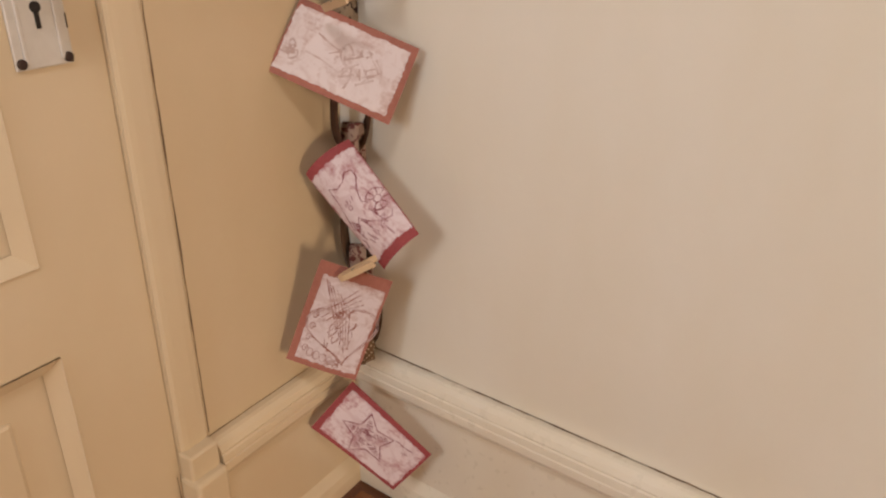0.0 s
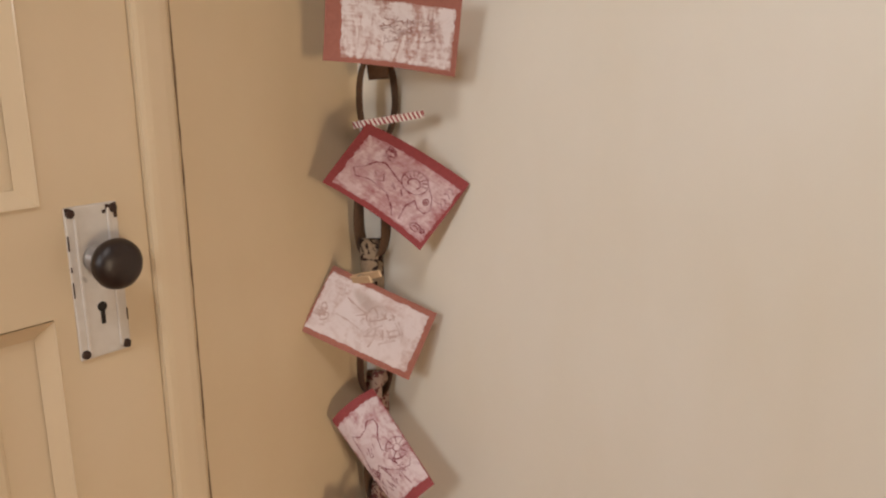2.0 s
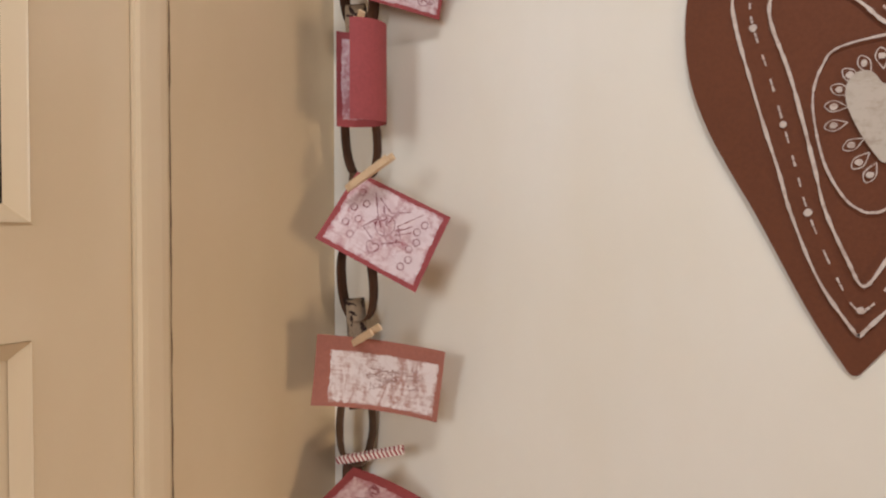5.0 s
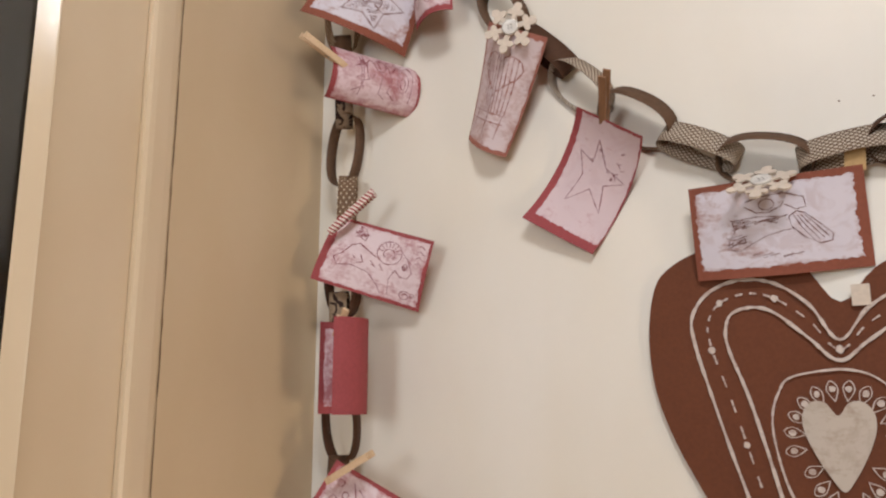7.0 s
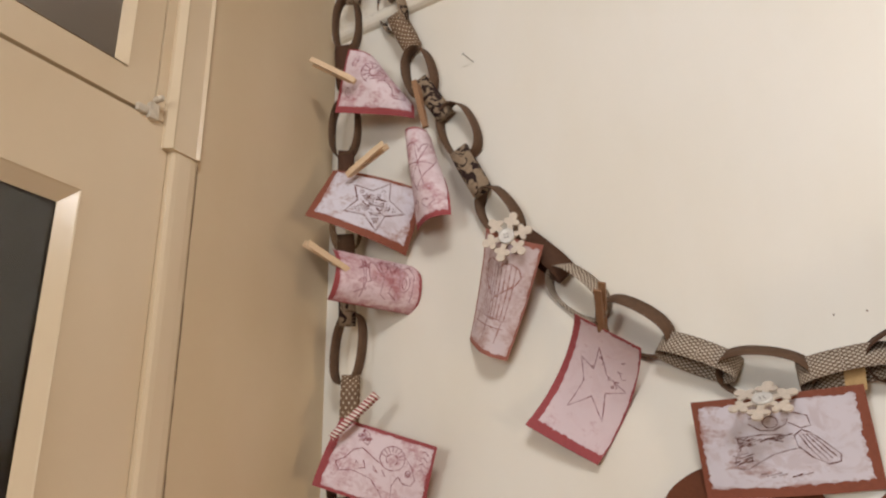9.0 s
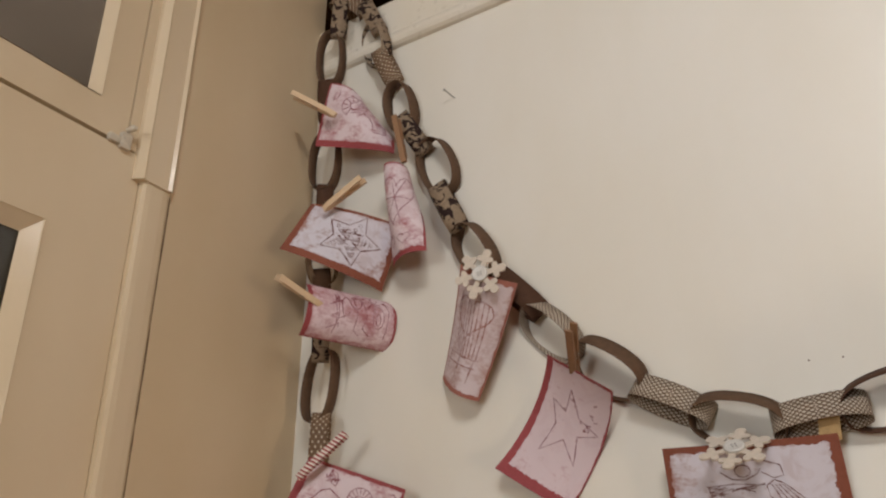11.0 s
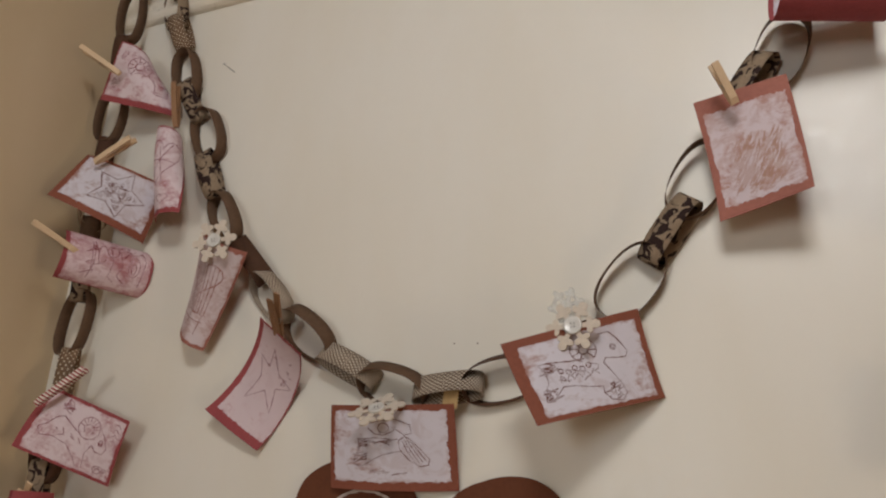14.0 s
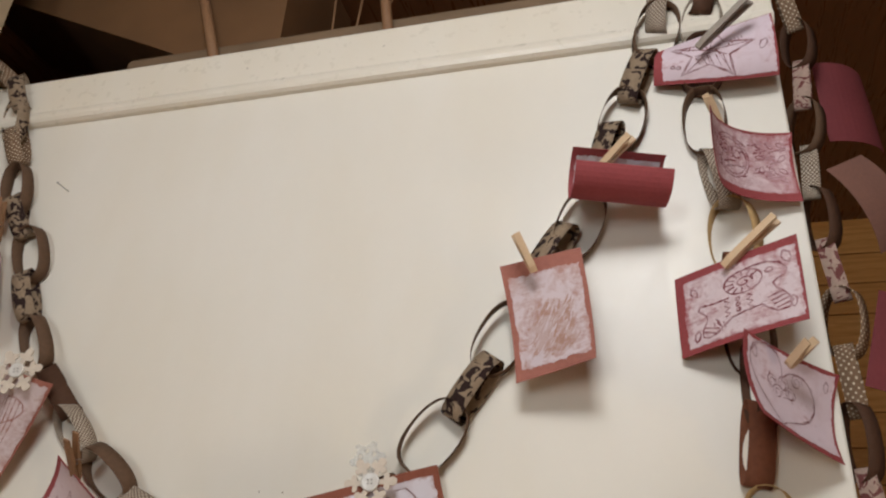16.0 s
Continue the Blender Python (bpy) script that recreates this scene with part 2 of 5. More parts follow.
def kraft(name, base, pattern=None, ink=(0.02, 0.014, 0.012), scale=1.0):
    """Paper strip; its print runs along the strip."""
    m = Nodes(name, 0.8, 0, 0.25)
    f = m.noise(140, 4)
    c = m.mix(m.step(f, 0.3, 0.75), base, tuple(v * 0.75 for v in base))
    shift = m.n.new("ShaderNodeVectorMath")
    shift.operation = "ADD"
    m.l.new(m.mapped((1, 1, 1), (0, 0, radians(45)), "UV"), shift.inputs[0])
    m.l.new(m.own(), shift.inputs[1])
    place = shift.outputs[0]
    if pattern in ("dots", "weave"):
        t = m.n.new("ShaderNodeTexVoronoi")
        t.voronoi_dimensions = "2D"
        t.inputs["Scale"].default_value, t.inputs["Randomness"].default_value = (150 if pattern == "dots" else 250) * scale, 0.0
        m.l.new(place, t.inputs["Vector"])
        edge = (0.22, 0.17) if pattern == "dots" else (0.38, 0.31)
        c = m.mix(m.step(t.outputs["Distance"], *edge), c, ink)
    elif pattern == "leaf":
        d = m.noise(62 * scale, 2, place, 0.5, 1.1)
        c = m.mix(m.step(d, 0.53, 0.55), c, ink)
    m.colour(c).bump(f, 0.15, 0.0003)
    return m.mat


M_LINKS = {
    "kraft": kraft("kraft_paper", (0.128, 0.073, 0.042)),
    "dark": kraft("dark_brown_paper", (0.085, 0.04, 0.022)),
    "grey": kraft("taupe_woven_paper", (0.17, 0.115, 0.075), "weave", (0.52, 0.45, 0.36)),
    "dots": kraft("dotted_brown_paper", (0.20, 0.125, 0.075), "dots", (0.62, 0.52, 0.38)),
    "leaf": kraft("leaf_print_paper", (0.30, 0.22, 0.145), "leaf", (0.025, 0.012, 0.010)),
    "lace": kraft("lace_print_paper", (0.42, 0.30, 0.24), "leaf", (0.15, 0.05, 0.045), 1.3),
    "rust": kraft("rust_brown_paper", (0.19, 0.07, 0.036)),
    "tan": kraft("tan_paper", (0.50, 0.33, 0.15)),
}


# ---------------------------------------------------------------- mesh helpers
def mesh_object(name, bm, material, smooth=False):
    me = bpy.data.meshes.new(name)
    bm.normal_update()
    bm.to_mesh(me)
    bm.free()
    for m in material if isinstance(material, (list, tuple)) else [material]:
        me.materials.append(m)
    if smooth:
        for p in me.polygons:
            p.use_smooth = True
    return new(name, me)


def part(name, bm, material, parent, label="", smooth=False):
    ob = mesh_object(name, bm, material, smooth)
    ob.parent = parent
    return tagged(ob, label) if label else ob


def empty(name, m, label, category, group="", kind=""):
    ob = new(name)
    ob.empty_display_size = 0.02
    ob.matrix_world = m
    return tagged(ob, label, category, group, kind)


def box(bm, x0, x1, y0, y1, z0, z1, bevel=0.0):
    made = bmesh.ops.create_cube(bm, size=1.0)
    for v in made["verts"]:
        v.co = Vector(((x0 + x1) / 2 + v.co.x * (x1 - x0), (y0 + y1) / 2 + v.co.y * (y1 - y0), (z0 + z1) / 2 + v.co.z * (z1 - z0)))
    if bevel:
        edges = list({e for v in made["verts"] for e in v.link_edges})
        bmesh.ops.bevel(bm, geom=edges, offset=bevel, segments=2, affect="EDGES", profile=0.5)
    return bm


def boxed(*args, **kw):
    return box(bmesh.new(), *args, **kw)


def extruded(profile, x0, x1, mitre0=0.0, mitre1=0.0):
    """A moulding: profile points (out, up) drawn along x; mitre: shift of an end per metre out."""
    bm = bmesh.new()
    a = [bm.verts.new((x0 + mitre0 * o, o, z)) for o, z in profile]
    b = [bm.verts.new((x1 + mitre1 * o, o, z)) for o, z in profile]
    n = len(profile)
    for i in range(n):
        bm.faces.new((a[i], b[i], b[(i + 1) % n], a[(i + 1) % n]))
    bm.faces.new(a[::-1])
    bm.faces.new(b)
    bmesh.ops.recalc_face_normals(bm, faces=bm.faces)
    return bm


def lathe(profile, seg=28):
    """Profile points (radius, along y) turned round the y axis."""
    bm = bmesh.new()
    rings = []
    for r, y in profile:
        rings.append([bm.verts.new((r * math.cos(2 * math.pi * k / seg), y, r * math.sin(2 * math.pi * k / seg))) for k in range(seg)])
    for p, q in zip(rings, rings[1:]):
        for k in range(seg):
            bm.faces.new((p[k], p[(k + 1) % seg], q[(k + 1) % seg], q[k]))
    bm.faces.new(rings[0][::-1])
    bm.faces.new(rings[-1])
    bmesh.ops.recalc_face_normals(bm, faces=bm.faces)
    return bm


# ---------------------------------------------------------------- structure
WALL_A = pose(0, 0, 0, 0, 0, -86.64)  # the doored wall's frame: x along it from the corner, y out of it
DOOR_R, DOOR_L, DOOR_TOP, TRANSOM_TOP = 0.379, 1.185, 2.288, 2.92
END_B, TOP_B = 1.570, 2.769


def placed(ob, m):
    ob.matrix_world = m
    return ob


def structure(name, bm, material, label, category, m=Matrix(), smooth=False):
    return tagged(placed(mesh_object(name, bm, material, smooth), m), label, category, kind="structure")


bm = bmesh.new()
box(bm, 0.0, DOOR_R, -0.12, 0.0, 0, 3.3)
box(bm, DOOR_R, DOOR_L, -0.12, 0.0, TRANSOM_TOP, 3.3)
box(bm, DOOR_L, 3.6, -0.12, 0.0, 0, 3.3)
structure("wall_left", bm, M_WALL, "cream painted plaster wall with a door opening", "wall", WALL_A)
structure("wall_white", boxed(-0.06, END_B, 0.0, 0.09, 0, TOP_B - 0.01, bevel=0.004), M_WHITE, "off-white painted partition side beside the door wall", "wall")
bm = bmesh.new()
box(bm, -0.2, 0.30, -3.55, -3.43, 0, 3.3)
box(bm, 1.02, 4.2, -3.55, -3.43, 0, 3.3)
box(bm, 0.30, 1.02, -3.55, -3.43, 0, 1.50)
box(bm, 0.30, 1.02, -3.55, -3.43, 2.54, 3.3)
structure("wall_back", bm, M_ROOM, "plain painted wall of the room with a window", "wall")
structure("wall_far_right", boxed(4.2, 4.32, -3.55, 2.3, 0, 3.3), M_ROOM, "plain painted side wall of the room", "wall")
structure("wall_behind_partition", boxed(-1.0, 4.2, 1.9, 2.0, 0, 3.3), M_PANEL, "dark amber varnished board wall", "wall")
structure("wall_closing", boxed(-1.1, -1.0, -0.5, 2.0, 0, 3.3), M_UNLIT, "added wall closing the space behind, coloured dark as if unlit", "wall")
structure("ceiling", boxed(-1.5, 4.4, -3.6, 2.1, 3.3, 3.4), M_CEIL, "dark varnished wooden ceiling", "ceiling")
structure("floor", boxed(-1.6, 4.4, -3.6, 2.1, -0.06, -0.012), M_GAP, "dark subfloor under the boards", "floor")

# the shut room behind the glazed door; its darkness is put into the wall colour
structure("wall_hall", boxed(0.2, 3.4, -1.35, -1.25, 0, 3.3), M_UNLIT, "wall of the room behind the door, coloured dark as if unlit", "wall", WALL_A)
structure("wall_hall_side", boxed(0.1, 0.2, -1.35, -0.12, 0, 3.3), M_UNLIT, "side wall behind the door, coloured dark as if unlit", "wall", WALL_A)
structure("wall_hall_end", boxed(3.4, 3.5, -1.35, -0.12, 0, 3.3), M_UNLIT, "end wall behind the door, coloured dark as if unlit", "wall", WALL_A)

# skirting: moulded cap, plain board, moulded foot
SKIRT = [(0, 0.0), (0.03, 0.0), (0.03, 0.031), (0.027, 0.0475), (0.02, 0.0599), (0.016, 0.0661), (0.016, 0.227), (0.020, 0.229), (0.027, 0.234), (0.030, 0.242), (0.030, 0.2545), (0.0275, 0.256), (0.0275, 0.2585), (0.0295, 0.260), (0.0285, 0.2695), (0.0260, 0.271), (0.0260, 0.2735), (0.0270, 0.275), (0.0225, 0.284), (0.016, 0.290), (0.010, 0.292), (0, 0.292)]
structure("baseboard_left", extruded(SKIRT, 0.0, 0.328, 1.06), M_TRIM, "cream painted moulded skirting board", "baseboard", WALL_A)
FLIP_B = pose(0, 0, 0) @ Matrix.Diagonal((1, -1, 1, 1))
bm = extruded(SKIRT, 0.0, END_B, 0.943)
bmesh.ops.transform(bm, matrix=FLIP_B, verts=bm.verts)
bmesh.ops.reverse_faces(bm, faces=bm.faces)
structure("baseboard_right", bm, M_WHITE_TRIM, "off-white painted moulded skirting board", "baseboard")
ROUND = [(0.031, -0.012), (0.047, -0.012), (0.046, -0.004), (0.042, 0.003), (0.031, 0.008)]
structure("trim_shoe_left", extruded(ROUND, 0.0, 0.328, 1.06), M_SHOE, "dark stained shoe strip at the floor", "trim", WALL_A)
bm = extruded(ROUND, 0.0, END_B, 0.943)
bmesh.ops.transform(bm, matrix=FLIP_B, verts=bm.verts)
bmesh.ops.reverse_faces(bm, faces=bm.faces)
structure("trim_shoe_right", bm, M_SHOE, "dark stained shoe strip at the floor", "trim")

# board with a bead along the partition's top
BEAD = [(0, 2.656), (0.008, 2.657), (0.014, 2.661), (0.0175, 2.668), (0.0175, 2.675), (0.0150, 2.682), (0.0120, 2.686), (0.0115, 2.690), (0.0115, TOP_B - 0.004), (0.009, TOP_B), (0, TOP_B)]
bm = extruded(BEAD, 0.0, END_B + 0.004)
bmesh.ops.transform(bm, matrix=FLIP_B, verts=bm.verts)
bmesh.ops.reverse_faces(bm, faces=bm.faces)
structure("trim_top_board", bm, M_WHITE_TRIM, "off-white beaded board along the partition top", "trim")
structure("shelf_top", boxed(0.0, END_B, 0.09, 0.75, TOP_B - 0.04, TOP_B - 0.012), M_SHOE, "dark board behind the partition top", "shelf")

# casing round the door
CASING = [(0.329, 0.0), (0.329, 0.006), (0.3305, 0.009), (0.335, 0.0115), (0.345, 0.0128), (0.366, 0.0130), (0.374, 0.012), (0.3785, 0.009), (0.3785, 0.0)]


def upright(profile, z0, z1):
    bm = bmesh.new()
    a = [bm.verts.new((x, y, z0)) for x, y in profile]
    b = [bm.verts.new((x, y, z1)) for x, y in profile]
    n = len(profile)
    for i in range(n):
        bm.faces.new((a[i], a[(i + 1) % n], b[(i + 1) % n], b[i]))
    bm.faces.new(a)
    bm.faces.new(b)
    bmesh.ops.recalc_face_normals(bm, faces=bm.faces)
    return bm


structure("trim_casing", upright([(x, y - 0.004 if y > 0 else y) for x, y in CASING], 0.296, 2.248), M_TRIM, "cream painted door casing", "trim", WALL_A)
UPPER = [(0.331, 0.0), (0.331, 0.012), (0.335, 0.016), (0.340, 0.012), (0.381, 0.012), (0.385, 0.014), (0.392, 0.002), (0.392, -0.03), (0.379, -0.03), (0.379, 0.0)]
structure("trim_casing_upper", upright(UPPER, 2.248, 3.05), M_TRIM, "cream painted raised casing beside the transom", "trim", WALL_A)
bm = boxed(0.330, 0.386, 0.0, 0.042, 0.0, 0.262, bevel=0.006)
box(bm, 0.332, 0.382, 0.0, 0.028, 0.258, 0.302, bevel=0.004)
structure("trim_plinth_block", bm, M_TRIM, "chipped cream painted plinth block", "trim", WALL_A)
structure("trim_casing_far", boxed(DOOR_L + 0.001, DOOR_L + 0.06, 0.0, 0.02, 0, 3.0, bevel=0.004), M_TRIM, "cream painted door casing", "trim", WALL_A)
structure("trim_jamb", boxed(DOOR_R - 0.02, DOOR_R - 0.0005, -0.125, -0.001, 0, TRANSOM_TOP), M_TRIM, "cream painted jamb", "trim", WALL_A)

# hairline cracks where the casing and the skirting meet the plaster
rng = random.Random(21)


def crack(name, along_z, a, b, across, out, m, label, wide=0.0010):
    """An uneven dark strip; along_z: upright, else level."""
    bm = bmesh.new()
    prev, n = None, int((b - a) / 0.02)
    for k in range(n + 1):
        t, c, h = a + (b - a) * k / n, across + rng.uniform(-0.0004, 0.0004), rng.uniform(0.0004, wide)
        pts = ((c - h, out, t), (c + h, out, t)) if along_z else ((t, out, c - h), (t, out, c + h))
        pair = [bm.verts.new(p) for p in pts]
        if prev:
            bm.faces.new((prev[0], prev[1], pair[1], pair[0]))
        prev = pair
    bmesh.ops.recalc_face_normals(bm, faces=bm.faces)
    return structure(name, bm, M_CRACK, label, "crack", m)


crack("trim_crack", True, 0.300, 2.246, 0.3252, 0.0006, WALL_A, "brown hairline crack beside the door casing", 0.0016)
crack("trim_crack_top", False, 0.03, 0.325, 0.2938, 0.0006, WALL_A, "dark gap over the skirting board")
crack("trim_crack_white", False, 0.03, END_B - 0.01, 0.2938, -0.0006, Matrix(), "dark gap over the skirting board", 0.0019)

crack("trim_crack_plinth", True, 0.0, 0.262, 0.3880, 0.0005, WALL_A, "dark gap between the door edge and the plinth block")
crack("trim_crack_block", True, 0.02, 0.262, 0.3292, 0.0305, WALL_A, "dark chipped joint between plinth block and skirting")

# ---------------------------------------------------------------- door and transom
def frame_ring(bm, x0, x1, z0, z1, y_out, y_in, width):
    """Sloped moulding round a recess, from the face at y_out down to y_in."""
    o = [bm.verts.new(p) for p in ((x0, y_out, z0), (x1, y_out, z0), (x1, y_out, z1), (x0, y_out, z1))]
    mid = [bm.verts.new(p) for p in ((x0 + width * 0.08, y_out - 0.002, z0 + width * 0.08), (x1 - width * 0.08, y_out - 0.002, z0 + width * 0.08), (x1 - width * 0.08, y_out - 0.002, z1 - width * 0.08), (x0 + width * 0.08, y_out - 0.002, z1 - width * 0.08))]
    i = [bm.verts.new(p) for p in ((x0 + width, y_in, z0 + width), (x1 - width, y_in, z0 + width), (x1 - width, y_in, z1 - width), (x0 + width, y_in, z1 - width))]
    for a, b in ((o, mid), (mid, i)):
        for k in range(4):
            bm.faces.new((a[k], a[(k + 1) % 4], b[(k + 1) % 4], b[k]))
    bmesh.ops.recalc_face_normals(bm, faces=bm.faces)
    return bm


def build_door():
    door = empty("door_1", WALL_A, "cream painted panelled door with a glazed upper light, shut", "door", kind="structure")
    face, back = -0.004, -0.044
    x0, x1 = DOOR_R + 0.001, DOOR_L - 0.003
    p0, p1 = 0.506, 1.053
    part("stile", boxed(x0, p0, back, face, 0.008, DOOR_TOP), M_TRIM, door)
    part("stile", boxed(p1, x1, back, face, 0.008, DOOR_TOP), M_TRIM, door)
    for z0, z1 in ((0.008, 0.20), (0.526, 0.642), (0.907, 1.037), (1.318, 1.444), (2.137, DOOR_TOP)):
        part("rail", boxed(p0, p1, back, face, z0, z1), M_TRIM, door)
    for z0, z1 in ((0.20, 0.526), (0.642, 0.907), (1.037, 1.318)):
        part("moulding", frame_ring(bmesh.new(), p0, p1, z0, z1, face + 0.003, -0.0142, 0.019), M_TRIM, door)
        bm = boxed(p0 + 0.001, p1 - 0.001, -0.036, -0.0165, z0 + 0.001, z1 - 0.001)
        box(bm, p0 + 0.065, p1 - 0.065, -0.030, -0.012, z0 + 0.055, z1 - 0.055, bevel=0.006)
        part("panel", bm, M_TRIM, door)
    part("glazing_bead", frame_ring(bmesh.new(), p0, p1, 1.444, 2.137, face + 0.003, -0.019, 0.020), M_TRIM, door)
    glass = part("pane", boxed(p0 - 0.004, p1 + 0.004, -0.026, -0.022, 1.44, 2.141), M_GLASS, door, "dark clear glass pane")
    glass.visible_shadow = False
    # lock plate, knob and keyhole
    bm = boxed(0.4185, 0.4815, face, face + 0.004, 0.850, 1.031, bevel=0.0015)
    for s in (0.430, 0.470):
        box(bm, s - 0.0022, s + 0.0022, face + 0.003, face + 0.0062, 0.856, 1.025, bevel=0.001)
    plate = part("lock_plate", bm, M_PLATE, door, "chipped white painted metal lock plate")
    for s, z in ((0.4245, 0.857), (0.4755, 0.857), (0.4245, 1.024), (0.4755, 1.024)):
        bm = lathe([(0.0055, 0.0), (0.0052, 0.0022), (0.003, 0.003)], 12)
        bmesh.ops.translate(bm, vec=(s, face + 0.004, z), verts=bm.verts)
        part("screw", bm, M_RUST, plate, "dark rusty screw")
    bm = lathe([(0.0058, 0.0), (0.0058, 0.0012)], 16)
    box(bm, -0.0024, 0.0024, 0.0, 0.0012, -0.021, -0.003)
    bmesh.ops.translate(bm, vec=(0.450, face + 0.0042, 0.910), verts=bm.verts)
    part("keyhole", bm, M_GAP, plate, "black keyhole")
    bm = boxed(0.4188, 0.4202, face + 0.0036, face + 0.0046, 0.886, 0.901)
    for z0, z1 in ((0.927, 0.945), (0.957, 0.963), (0.982, 0.999)):
        box(bm, 0.4798, 0.4813, face + 0.0036, face + 0.0046, z0, z1)
    for s0, s1, z0, z1 in ((0.4192, 0.4235, 1.012, 1.030), (0.4235, 0.4285, 1.019, 1.027), (0.4285, 0.433, 1.022, 1.029), (0.433, 0.4375, 1.019, 1.023), (0.4755, 0.4810, 1.026, 1.0305), (0.4195, 0.4225, 0.851, 0.858)):
        box(bm, s0, s1, face + 0.0036, face + 0.0047, z0, z1, bevel=0.0004)
    part("chipped_paint", bm, M_RUST, plate, "chipped dark edge")
    bm = lathe([(0.0165, 0.0), (0.0165, 0.006), (0.011, 0.010), (0.0095, 0.026), (0.012, 0.030)])
    bmesh.ops.translate(bm, vec=(0.450, face + 0.003, 0.968), verts=bm.verts)
    part("knob_collar", bm, M_NECK, door, "worn pale knob collar", True)
    bm = lathe([(0.010, 0.0), (0.020, 0.003), (0.0275, 0.010), (0.0295, 0.017), (0.0280, 0.024), (0.0225, 0.030), (0.013, 0.0335), (0.004, 0.0345)], 36)
    bmesh.ops.translate(bm, vec=(0.450, face + 0.030, 0.968), verts=bm.verts)
    part("knob", bm, M_KNOB, door, "glossy dark brown round knob", True)


def build_transom():
    tr = empty("window_1", WALL_A, "cream painted transom window over the door", "window", kind="structure")
    face = -0.006
    x0, x1, z0, z1 = 0.4115, DOOR_L - 0.01, DOOR_TOP + 0.008, TRANSOM_TOP - 0.01
    p0, p1, q0, q1 = 0.463, DOOR_L - 0.06, 2.349, z1 - 0.06
    part("stile", boxed(x0, p0, -0.04, face, z0, z1), M_TRIM, tr)
    part("stile", boxed(p1, x1, -0.04, face, z0, z1, bevel=0.002), M_TRIM, tr)
    part("rail", boxed(p0, p1, -0.04, face, z0, q0), M_TRIM, tr)
    part("rail", boxed(p0, p1, -0.04, face, q1, z1), M_TRIM, tr)
    part("glazing_bead", frame_ring(bmesh.new(), p0, p1, q0, q1, face + 0.002, -0.022, 0.012), M_TRIM, tr)
    part("jamb", boxed(DOOR_R + 0.0135, x0 - 0.0025, -0.05, face + 0.001, z0 - 0.004, z1), M_TRIM, tr)
    glass = part("pane", boxed(p0 - 0.004, p1 + 0.004, -0.027, -0.023, q0 - 0.004, q1 + 0.004), M_REFLECTION_GLASS, tr, "glass pane with a grey-brown reflection put into its colour")
    glass.visible_shadow = False
    bm = boxed(0.407, 0.424, face, face + 0.010, 2.284, 2.310, bevel=0.002)
    box(bm, 0.424, 0.443, face, face + 0.008, 2.288, 2.300, bevel=0.002)
    bm2 = lathe([(0.005, 0.0), (0.005, 0.012), (0.003, 0.016)], 12)
    bmesh.ops.translate(bm2, vec=(0.414, face + 0.006, 2.316), verts=bm2.verts)
    part("catch", bm, M_KNOCK, tr, "paint-clogged transom catch")
    part("catch_knob", bm2, M_KNOCK, tr)


build_door()
build_transom()


# ---------------------------------------------------------------- paper cards
def arc(s, length, bend):
    """Along a sheet bent through an angle: how far along, and how far out towards the viewer at that place."""
    if abs(bend) < 1e-3:
        return s, 0.0
    r = length / bend
    return r * math.sin(s / r), r * (1 - math.cos(s / r))


